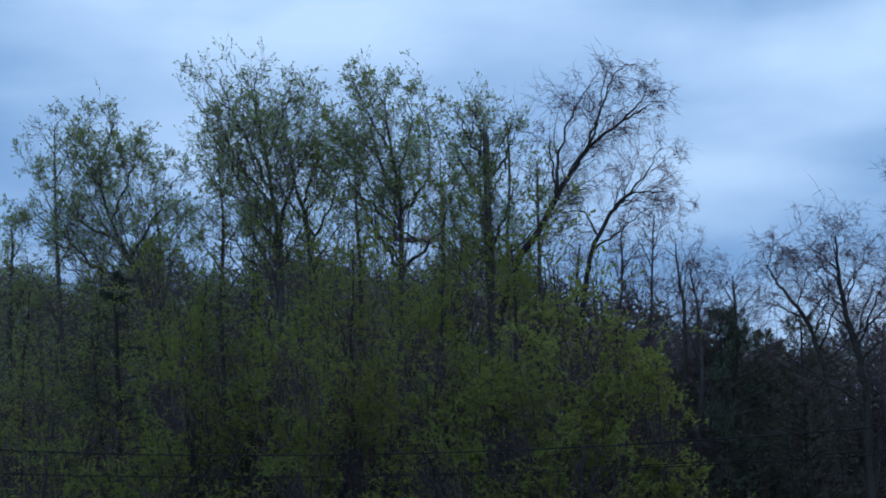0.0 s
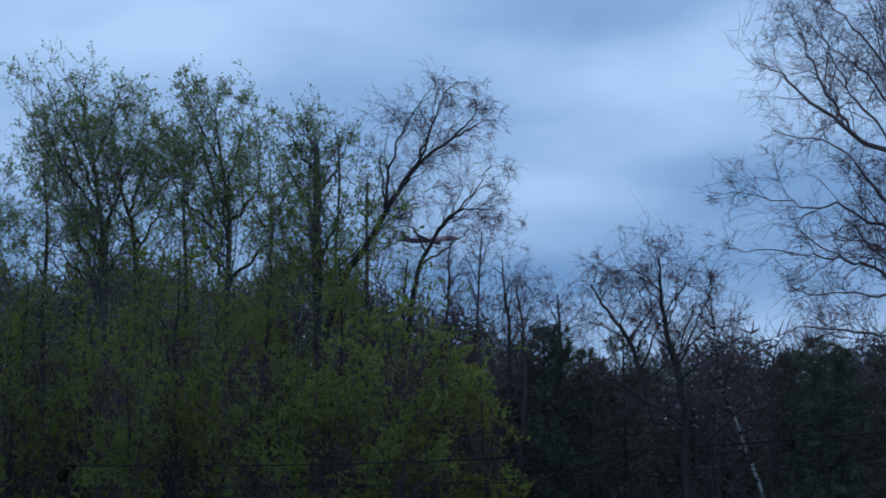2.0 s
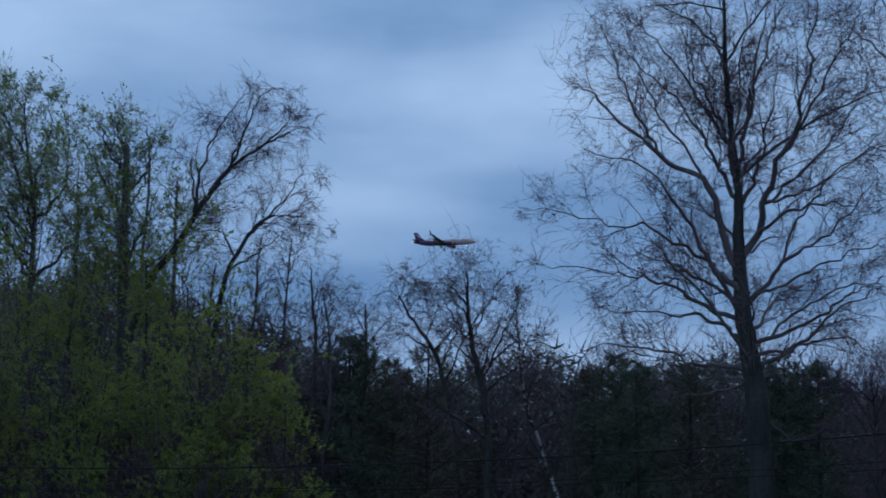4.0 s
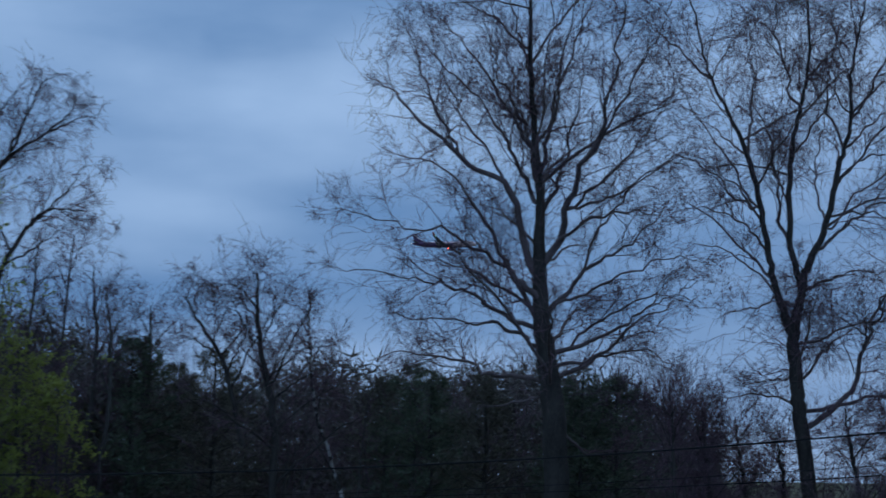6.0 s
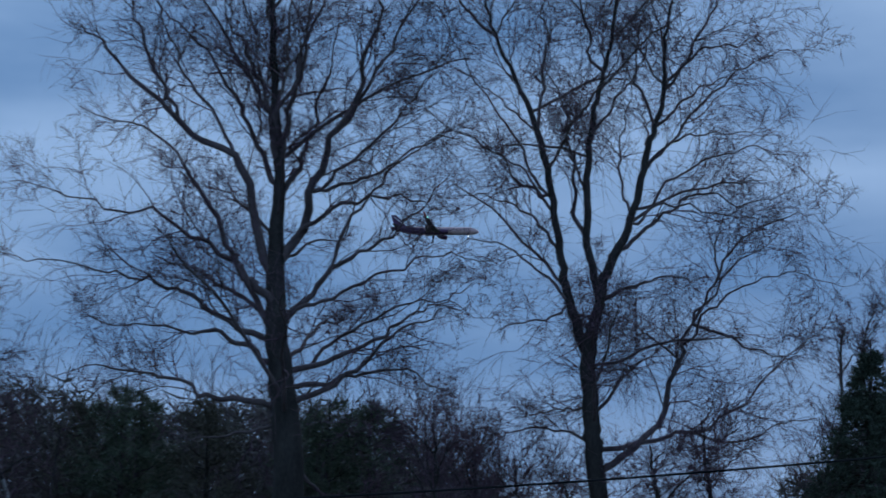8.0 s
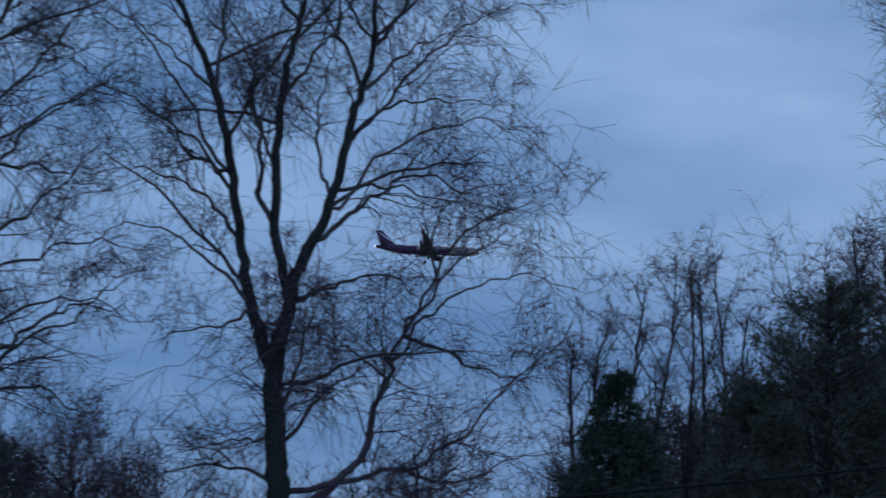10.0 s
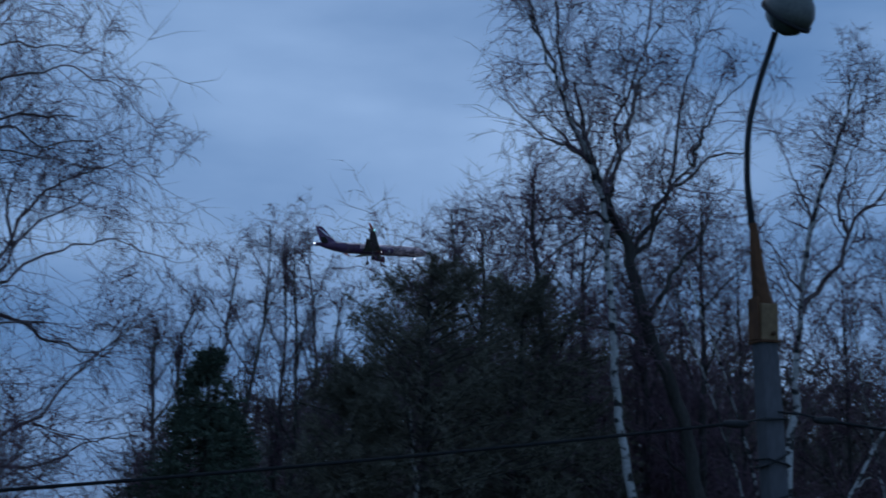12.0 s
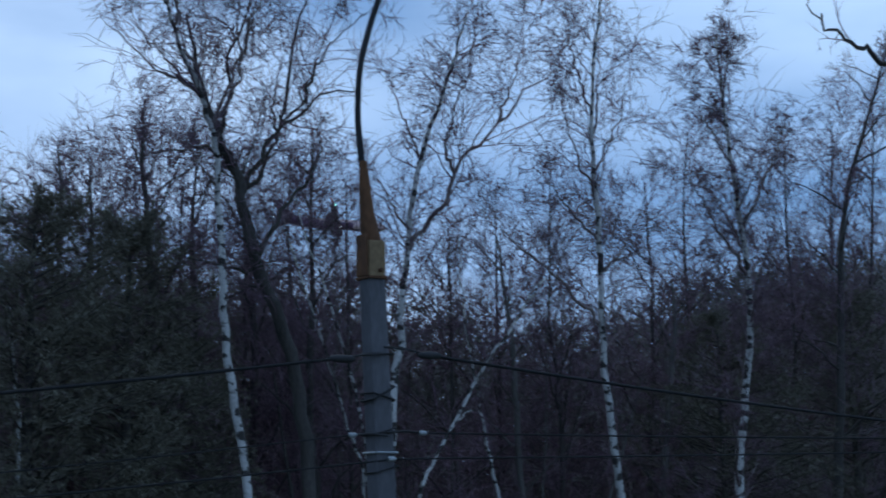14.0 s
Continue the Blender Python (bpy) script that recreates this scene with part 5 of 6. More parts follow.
bush(-26.23, 32.5, 8.64, 2.27, 100, "broad dark willow bush with sparse olive green leaves", LEAF_OLIVE, 10)
bush(-24.33, 33, 8.79, 1.91, 101, "broad dark willow bush with sparse olive green leaves", LEAF_OLIVE, 10)
bush(-21.72, 32.2, 9.8, 2.05, 102, "broad leafing willow bush with olive green spring leaves", LEAF_OLIVE, 24)
bush(-20.04, 32.6, 9.9, 1.86, 103, "broad leafing willow bush with olive green spring leaves", LEAF_OLIVE, 24)
bush(-17.83, 32, 10.1, 1.87, 104, "broad leafing willow bush with olive green spring leaves", LEAF_OLIVE, 24)
bush(-15.77, 31.6, 9.8, 1.88, 105, "broad leafing willow bush with olive green spring leaves", LEAF_OLIVE, 24)
bush(-14.30, 32, 9.9, 1.82, 106, "broad leafing willow bush with olive green spring leaves", LEAF_OLIVE, 24)
bush(-13.07, 32, 9.3, 1.44, 107, "broad leafing willow bush with olive green spring leaves", LEAF_OLIVE, 24)
bush(-12.09, 31.5, 8.2, 1.18, 108, "broad leafing willow bush with olive green spring leaves", LEAF_OLIVE, 24)
bush(-11.44, 31.5, 7.1, 0.79, 109, "broad leafing willow bush with olive green spring leaves", LEAF_OLIVE, 24)
bush(-18.10, 30.8, 7.61, 1.83, 110, "broad leafing willow bush with olive green spring leaves", LEAF_OLIVE, 24)
bush(-21.63, 30.8, 7.36, 1.99, 111, "broad leafing willow bush with olive green spring leaves", LEAF_OLIVE, 24)
bush(-14.44, 30.4, 7.48, 1.87, 112, "broad leafing willow bush with olive green spring leaves", LEAF_OLIVE, 24)
bush(-12.67, 30.6, 7.4, 1.59, 113, "broad leafing willow bush with olive green spring leaves", LEAF_OLIVE, 24)
bush(-24.15, 30.6, 6.92, 2.10, 114, "broad dark willow bush with sparse olive green leaves", LEAF_OLIVE, 10)
bush(-28.5, 33.6, 9.1, 2.1, 115, "broad dark willow bush with sparse olive green leaves", LEAF_OLIVE, 10)
bush(-29.52, 36.4, 11.26, 2.06, 140, "tall hazy bush with sparse fresh green leaves", LEAF, 14)
bush(-27.65, 36.9, 11.57, 2.16, 141, "tall hazy bush with sparse fresh green leaves", LEAF, 14)
bush(-25.05, 36.5, 11.56, 2.05, 142, "tall hazy bush with sparse fresh green leaves", LEAF, 14)
bush(-23.31, 37, 11.52, 1.99, 143, "tall hazy bush with sparse fresh green leaves", LEAF, 14)
bush(-21.09, 36.6, 11.40, 1.89, 144, "tall hazy bush with sparse fresh green leaves", LEAF, 14)
bush(-19.41, 37, 11.15, 1.84, 145, "tall hazy bush with sparse fresh green leaves", LEAF, 14)
bush(-17.50, 36.5, 10.49, 1.61, 146, "tall hazy bush with sparse fresh green leaves", LEAF, 14)
bush(-16.18, 36.8, 9.78, 1.32, 147, "tall hazy bush with sparse fresh green leaves", LEAF, 14)
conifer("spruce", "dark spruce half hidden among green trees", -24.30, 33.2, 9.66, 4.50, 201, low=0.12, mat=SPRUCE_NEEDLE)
conifer("pine", "dark pine with a rounded top", -11.62, 37, 8.05, 2.35, 202, low=0.12, shape=0.6, mat=NEEDLE_BROWN, boughs=150, needles=96, blade=0.11, width=0.016, tip=0.4, droop=0.02)
conifer("pine", "dark pine with a rounded top", -11.18, 38, 7.67, 1.79, 203, low=0.12, shape=0.6, mat=NEEDLE_BROWN, boughs=150, needles=96, blade=0.11, width=0.016, tip=0.4, droop=0.02)
conifer("pine", "dark pine with a rounded top", -12.45, 36.5, 6.81, 1.96, 204, low=0.12, shape=0.6, mat=NEEDLE_BROWN, boughs=150, needles=96, blade=0.11, width=0.016, tip=0.4, droop=0.02)
conifer("pine", "dark green pine with a rounded top", -5.77, 36.5, 7.43, 1.66, 205, low=0.12, shape=0.5, boughs=150, needles=96, blade=0.11, width=0.016, tip=0.4, droop=0.02)
conifer("pine", "broad dark green pine", -2.26, 36.5, 7.29, 2.15, 206, low=0.12, shape=0.5, boughs=150, needles=96, blade=0.11, width=0.016, tip=0.4, droop=0.02)
conifer("pine", "dark green pine with a rounded top", -3.00, 37.5, 7.08, 1.65, 207, low=0.12, shape=0.5, boughs=150, needles=96, blade=0.11, width=0.016, tip=0.4, droop=0.02)
conifer("pine", "dark pine with a rounded top", -6.89, 38, 7.31, 1.86, 208, low=0.12, shape=0.5, mat=NEEDLE_BROWN, boughs=150, needles=96, blade=0.11, width=0.016, tip=0.4, droop=0.02)
conifer("pine", "dark green pine with a rounded top", -11.63, 36.3, 8.02, 2.32, 220, low=0.12, shape=0.55, boughs=150, needles=96, blade=0.11, width=0.016, tip=0.4, droop=0.02)
conifer("pine", "dark green pine with a rounded top", -10.11, 36.8, 7.87, 2.28, 221, low=0.12, shape=0.55, mat=NEEDLE_BROWN, boughs=150, needles=96, blade=0.11, width=0.016, tip=0.4, droop=0.02)
conifer("pine", "dark green pine with a rounded top", -6.21, 37.3, 7.56, 2.20, 222, low=0.12, shape=0.55, boughs=150, needles=96, blade=0.11, width=0.016, tip=0.4, droop=0.02)
conifer("pine", "dark green pine with a rounded top", -4.70, 36.3, 7.34, 1.99, 223, low=0.12, shape=0.55, mat=NEEDLE_BROWN, boughs=150, needles=96, blade=0.11, width=0.016, tip=0.4, droop=0.02)
conifer("pine", "dark green pine with a rounded top", -2.92, 36.8, 7.42, 2.08, 224, low=0.12, shape=0.55, boughs=150, needles=96, blade=0.11, width=0.016, tip=0.4, droop=0.02)
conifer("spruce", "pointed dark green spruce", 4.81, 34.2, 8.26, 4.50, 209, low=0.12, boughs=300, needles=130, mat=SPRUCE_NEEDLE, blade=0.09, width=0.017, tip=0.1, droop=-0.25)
conifer("pine", "broad dense dark pine with a domed crown", 7.77, 35.5, 9.35, 3.1, 210, low=0.12, shape=0.47, mat=NEEDLE_BROWN, boughs=240, needles=260, blade=0.075, width=0.012, tip=0.4, droop=0.02)
conifer("pine", "broad dense dark pine with a domed crown", 9.20, 36, 9.37, 2.68, 211, low=0.12, shape=0.47, mat=NEEDLE_BROWN, boughs=240, needles=260, blade=0.075, width=0.012, tip=0.4, droop=0.02)
conifer("pine", "low dark pine at the edge of the wood", 6.62, 34.8, 8.11, 1.82, 212, low=0.12, shape=0.55, mat=NEEDLE_BROWN, boughs=240, needles=260, blade=0.075, width=0.012, tip=0.4, droop=0.02)
conifer("pine", "dense dark pine in the shadow of birches", 19.53, 37, 8.80, 3.63, 213, low=0.12, shape=0.6, mat=NEEDLE_BROWN, boughs=240, needles=260, blade=0.075, width=0.012, tip=0.4, droop=0.02)
conifer("pine", "dense dark pine in the shadow of birches", 22.91, 37.5, 9.41, 3.93, 214, low=0.12, shape=0.6, mat=NEEDLE_BROWN, boughs=240, needles=260, blade=0.075, width=0.012, tip=0.4, droop=0.02)
conifer("pine", "dense dark pine in the shadow of birches", 10.43, 37, 8.04, 2.15, 215, low=0.12, shape=0.6, mat=NEEDLE_BROWN, boughs=240, needles=260, blade=0.075, width=0.012, tip=0.4, droop=0.02)

# ---- the dark wood behind ----
wood_edge("young_wood", "dark bare young wood with crowded stems", -27, -0.5, 36.0, 41, 70, 301, 6.2, 8.2, 18, 4)
wood_edge("young_wood", "dark bare young wood with crowded stems", 5.5, 33, 37.0, 41, 80, 302, 7.2, 9.6, 18, 4)
wood_edge("low_scrub", "low bare scrub with reddish twigs", -1.0, 6.0, 36.0, 44, 48, 303, 4.2, 6.4, 14, 6)


SHOOTS = material("dark_shoots", (0.08, 0.072, 0.061), (0.15, 0.134, 0.115), 0.4, 0.95, 0, (1, 1, 1), 3, island=0.25)
thicket("thicket", "dark tangled thicket of bare saplings", -47, -0.5, 41, 52, 500, 175000, 401, [(-47, 13.2), (-36, 12.9), (-28, 12.6), (-21, 12.0), (-17, 9.6), (-14.5, 8.7), (-9, 9.0), (-5, 9.1), (-2, 8.3), (-0.5, 7.4)], SHOOTS)
thicket("thicket", "dark tangled thicket of bare saplings", 5.5, 44, 41, 52, 560, 190000, 402, [(5.5, 7.0), (8, 9.4), (12, 11.6), (16, 11.8), (21, 11.2), (24, 10.8), (26.5, 10.4), (29, 12.8), (34, 13.9), (44, 14.4)], SHOOTS)
thicket("thicket", "low far scrub of bare saplings", -1, 6.5, 44, 52, 90, 14000, 403, [(-1, 6.0), (2, 5.2), (6.5, 6.4)], SHOOTS)


# ---- ground ----
def make_ground():
    rng = np.random.default_rng(5)
    xs = np.concatenate([np.linspace(-3000, -80, 12), np.linspace(-70, 70, 57), np.linspace(80, 3000, 12)])
    ys = np.concatenate([np.linspace(-3000, -40, 10), np.linspace(-30, 80, 45), np.linspace(90, 4000, 12)])
    X, Y = np.meshgrid(xs, ys, indexing="ij")
    Z = np.where((np.abs(X) < 75) & (Y > -35) & (Y < 85), rng.normal(0, 0.04, X.shape), 0.0) - 0.02
    v = np.stack([X, Y, Z], -1).reshape(-1, 3)
    i, j = np.meshgrid(np.arange(len(xs) - 1), np.arange(len(ys) - 1), indexing="ij")
    a = i * len(ys) + j
    q = np.stack([a, a + len(ys), a + len(ys) + 1, a + 1], -1).reshape(-1, 4)
    me = smooth_mesh("ground", v, q)
    me.materials.append(GRASS)
    tagged(new("ground", me), "rough spring grass on level ground", "ground", kind="structure")


make_ground()


# ---- street lamp on a concrete pole, with its cables ----
CONCRETE = material("weathered_concrete", (0.05, 0.049, 0.054), (0.105, 0.103, 0.112), 3, 0.9, 0.3, (1, 1, 0.3), 50)
RUST = material("rusty_steel", (0.045, 0.022, 0.012), (0.15, 0.066, 0.03), 6, 0.85, 0.4, (1, 1, 0.4), 50)
BOX = material("faded_yellow_steel", (0.11, 0.068, 0.034), (0.22, 0.145, 0.075), 5, 0.7, 0.2, (1, 1, 1), 40, spots=((0.08, 0.035, 0.015), (9, 9, 5), 0.58))
BLACK_STEEL = material("dark_painted_steel", (0.012, 0.012, 0.013), (0.03, 0.03, 0.032), 6, 0.85, 0.1)
CABLE = material("black_cable", (0.008, 0.008, 0.009), (0.018, 0.018, 0.02), 20, 0.95)
LAMP_SHELL = material("grey_lamp_shell", (0.06, 0.064, 0.06), (0.14, 0.145, 0.135), 6, 0.5, 0.1)
LAMP_GLASS = material("dull_lamp_glass", (0.03, 0.04, 0.035), (0.09, 0.11, 0.1), 5, 0.2)
FITTING = material("pale_insulator", (0.17, 0.19, 0.2), (0.3, 0.32, 0.33), 9, 0.5)


def lathe(profile, sides, flatten=(1, 1)):
    """Rings of given radius and height round the z axis, closed at both ends."""
    ang = np.arange(sides) * 2 * np.pi / sides
    v = np.concatenate([np.stack([np.cos(ang) * r * flatten[0], np.sin(ang) * r * flatten[1], np.full(sides, z)], 1) for z, r in profile])
    k, s = np.meshgrid(np.arange(len(profile) - 1), np.arange(sides), indexing="ij")
    s2 = (s + 1) % sides
    return v, np.stack([k * sides + s, k * sides + s2, (k + 1) * sides + s2, (k + 1) * sides + s], -1).reshape(-1, 4)


def box_mesh(name, corners, bevel=0.0):
    """A hexahedron from eight corners (four below, four above), with softened edges."""
    bm = bmesh.new()
    v = [bm.verts.new(c) for c in corners]
    for f in ((3, 2, 1, 0), (4, 5, 6, 7), (0, 1, 5, 4), (1, 2, 6, 5), (2, 3, 7, 6), (3, 0, 4, 7)):
        bm.faces.new([v[i] for i in f])
    if bevel:
        bmesh.ops.bevel(bm, geom=list(bm.edges), offset=bevel, segments=2, affect="EDGES", profile=0.6)
    bm.normal_update()
    me = bpy.data.meshes.new(name)
    bm.to_mesh(me)
    bm.free()
    return me


def block(x0, x1, y0, y1, z0, z1):
    return [(x0, y0, z0), (x1, y0, z0), (x1, y1, z0), (x0, y1, z0), (x0, y0, z1), (x1, y0, z1), (x1, y1, z1), (x0, y1, z1)]


LEAN = -0.042
POLE_X, POLE_Y = 6.227, 25.0


def pole_at(z):
    return POLE_X + LEAN * z


def ring_band(name, z, half, thick, mat, parent, tilt=0.0, label=""):
    """A square strap round the pole, hanging a little on one side."""
    pts = [(-half, -half), (half, -half), (half, half), (-half, half), (-half, -half)]
    p = spline([(x * 1.06, y * 1.06, z + tilt * x / half, thick) for x, y in pts], 33)
    p[:, :2] = np.clip(p[:, :2], -half * 1.1, half * 1.1)
    v, q = tubes(p[None, :, :3], p[None, :, 3], 6)
    return child(name, smooth_mesh(name, v + np.array([LEAN * z, 0, 0]), q), mat, parent, label)


def cable_path(x0, z0, x1, z1, low, n=70, y0=24.9, y1=24.9):
    """A hanging cable between two places, low metres below the straight line in the middle."""
    u = np.linspace(0, 1, n)
    return np.stack([x0 + (x1 - x0) * u, y0 + (y1 - y0) * u, z0 + (z1 - z0) * u - low * 4 * u * (1 - u)], 1)


def street_lamp():
    root = tagged(new("street_lamp"), "old street lamp with a rusty bracket on a concrete pole", "street lamp")
    root.location = (POLE_X, POLE_Y, 0)
    H = 7.08
    b, t = 0.095, 0.062
    pole = child("pole", box_mesh("pole", [(-b, -b, -0.2), (b, -b, -0.2), (b, b, -0.2), (-b, b, -0.2)] + [(LEAN * H + x, y, H) for x, y in ((-t, -t), (t, -t), (t, t), (-t, t))], 0.022), CONCRETE, root, "weathered grey concrete pole")
    c = LEAN * 7.2
    boxed = child("cap_box", box_mesh("cap_box", block(c - 0.055, c + 0.062, -0.07, 0.07, 7.075, 7.3), 0.008), BOX, root, "faded ochre steel sleeve with rust")
    child("flange", box_mesh("flange", block(c - 0.07, c + 0.07, -0.078, 0.078, 7.062, 7.078), 0.003), RUST, boxed)
    child("side_plate", box_mesh("side_plate", block(c - 0.074, c - 0.058, -0.06, 0.06, 7.08, 7.34), 0.004), RUST, boxed)
    v, q = lathe([(-0.012, 0.004), (-0.012, 0.014), (0.012, 0.014), (0.012, 0.004)], 8)
    child("bolt", smooth_mesh("bolt", np.stack([v[:, 0], v[:, 2], v[:, 1]], 1) + np.array([c + 0.02, -0.076, 7.115]), q), RUST, boxed)
    # conical rusty foot of the bracket, then the bent pipe
    p = spline([(c + 0.005, 0, 7.29, 0.066), (c - 0.02, 0, 7.42, 0.052), (c - 0.045, -0.01, 7.6, 0.038), (c - 0.065, -0.02, 7.8, 0.024)], 16)
    v, q = tubes(p[None, :, :3], p[None, :, 3], 12)
    child("bracket_foot", smooth_mesh("bracket_foot", v, q), RUST, root, "rusty conical bracket foot")
    o = -POLE_X
    p = spline([(5.865 + o, 0.0, 7.77, 0.024), (5.84 + o, 0.0, 8.0, 0.021), (5.838 + o, 0.0, 8.18, 0.02), (5.86 + o, 0.0, 8.42, 0.02), (5.935 + o, 0.0, 8.69, 0.02), (6.025 + o, 0.0, 8.93, 0.02), (6.06 + o, -0.01, 9.04, 0.02)], 40)
    v, q = tubes(p[None, :, :3], p[None, :, 3], 10)
    child("arm", smooth_mesh("arm", v, q), BLACK_STEEL, root, "bent dark steel pipe")
    # lamp head, seen from below
    tip = Matrix.Translation((6.11 + o, -0.06, 9.14)) @ pose(0, 0, 0, 38, 14, 0)
    v, q = lathe([(0.0, 0.135), (0.03, 0.15), (0.08, 0.148), (0.14, 0.12), (0.19, 0.07), (0.21, 0.01)], 22, (1.0, 1.55))
    head = child("lamp_head", smooth_mesh("lamp_head", np.array([tip @ Vector(c) for c in v]), q), LAMP_SHELL, root, "grey cobra lamp housing")
    v, q = lathe([(-0.11, 0.01), (-0.1, 0.06), (-0.06, 0.11), (0.0, 0.132), (0.004, 0.132)], 22, (1.0, 1.5))
    child("lamp_glass", smooth_mesh("lamp_glass", np.array([tip @ Vector(c) for c in v]), q), LAMP_GLASS, head, "dull unlit lamp bowl")
    v, q = lathe([(-0.012, 0.13), (-0.012, 0.158), (0.012, 0.158), (0.012, 0.13)], 22, (1.0, 1.55))
    child("rim", smooth_mesh("rim", np.array([tip @ Vector(c) for c in v]), q), BLACK_STEEL, head)
    # straps, clamps and insulators
    for z, tilt, th in ((6.6, 0.0, 0.006), (6.36, 0.04, 0.008), (6.34, -0.02, 0.006), (6.13, 0.02, 0.007), (6.0, 0.0, 0.008), (5.9, 0.02, 0.006)):
        ring_band("strap", z, 0.071, th, BLACK_STEEL if z != 6.0 else FITTING, root, tilt)
    for x, z in ((-0.25, 6.1), (0.25, 6.12), (0.02, 5.96)):
        v, q = lathe([(-0.028, 0.008), (-0.024, 0.015), (-0.008, 0.017), (0.0, 0.011), (0.014, 0.017), (0.028, 0.007)], 10)
        arm = child("insulator", smooth_mesh("insulator", v[:, [2, 0, 1]] + np.array([LEAN * z + x, -0.1, z]), q), FITTING, root)
        w, k = tubes(np.array([[(LEAN * z + x, -0.1, z), (LEAN * z + x * 0.5, -0.1, z + 0.01), (LEAN * z, -0.09, z)]]), np.full((1, 3), 0.008), 5)
        child("hook", smooth_mesh("hook", w, k), BLACK_STEEL, arm)
    for x, z, s in ((-0.3, 6.555, -1), (0.33, 6.6, 1)):
        v, q = lathe([(-0.09, 0.008), (-0.07, 0.02), (0.0, 0.026), (0.06, 0.022), (0.09, 0.008)], 8)
        clamp = child("cable_clamp", smooth_mesh("cable_clamp", v[:, [2, 0, 1]] + np.array([LEAN * z + x, -0.1, z]), q), BLACK_STEEL, root)
        w, k = tubes(np.array([[(LEAN * z + x, -0.1, z), (LEAN * z + x * 0.5, -0.1, z + 0.03), (LEAN * z, -0.095, z + 0.04)]]), np.full((1, 3), 0.007), 5)
        child("hook", smooth_mesh("hook", w, k), BLACK_STEEL, clamp)


street_lamp()


def cable(label, paths, r):
    v, q = tubes(np.array([paths]), np.full((1, len(paths)), r), 6)
    me = smooth_mesh("overhead_cable", v, q)
    me.materials.append(CABLE)
    tagged(new("overhead_cable", me), label, "cable", "overhead cables")


cable("thick twisted black cable sagging from the lamp pole", cable_path(5.62, 6.555, -28.6, 6.5, 1.15, 120), 0.0105)
cable("thin black cable sagging from the lamp pole", cable_path(5.72, 6.1, -28.6, 5.95, 0.95, 120), 0.0045)
cable("black cable sagging from the lamp pole", cable_path(5.98, 5.955, -28.6, 5.9, 0.88, 120), 0.006)
cable("thick twisted black cable hanging off the pole", cable_path(6.28, 6.6, 30.0, 6.75, 0.62, 120, 24.9, 24.9), 0.0105)
cable("black cable tied to a pale insulator", cable_path(6.23, 6.12, 30.0, 6.9, 0.18, 90), 0.006)
cable("black cable fixed low on the lamp pole", cable_path(5.98, 5.96, 30.0, 6.85, 0.12, 90), 0.006)


# ---- airliner ----
# silver paint with the pink reflection of the sunset put into its base colour
SUNSET_SILVER = material("sunset_tinted_silver", (0.48, 0.32, 0.31), (0.6, 0.41, 0.395), 0.3, 0.45, 0, (1, 1, 1), 3)
NAVY = material("navy_paint", (0.07, 0.03, 0.075), (0.11, 0.055, 0.115), 0.4, 0.4, 0, (1, 1, 1), 3)
WING_GREY = material("wing_grey", (0.09, 0.085, 0.1), (0.15, 0.14, 0.16), 0.4, 0.5, 0, (1, 1, 1), 3)
STRIPE = material("pale_stripe", (0.72, 0.68, 0.7), (0.85, 0.8, 0.82), 0.5, 0.5)
RED_PAINT = material("red_paint", (0.35, 0.07, 0.04), (0.5, 0.12, 0.07), 0.5, 0.5)
TYRE = material("tyre_rubber", (0.01, 0.01, 0.01), (0.03, 0.03, 0.03), 4, 0.9)
LIGHT_WHITE = glow("lit_white_lamp", (1.0, 0.97, 0.9), 9.0)
LIGHT_GREEN = glow("lit_green_lamp", (0.2, 1.0, 0.7), 4.0)
PANE = material("cabin_pane", (0.012, 0.012, 0.02), (0.03, 0.03, 0.045), 2, 0.2)


def along_x(v):
    return np.stack([v[:, 2], v[:, 0], v[:, 1]], 1)


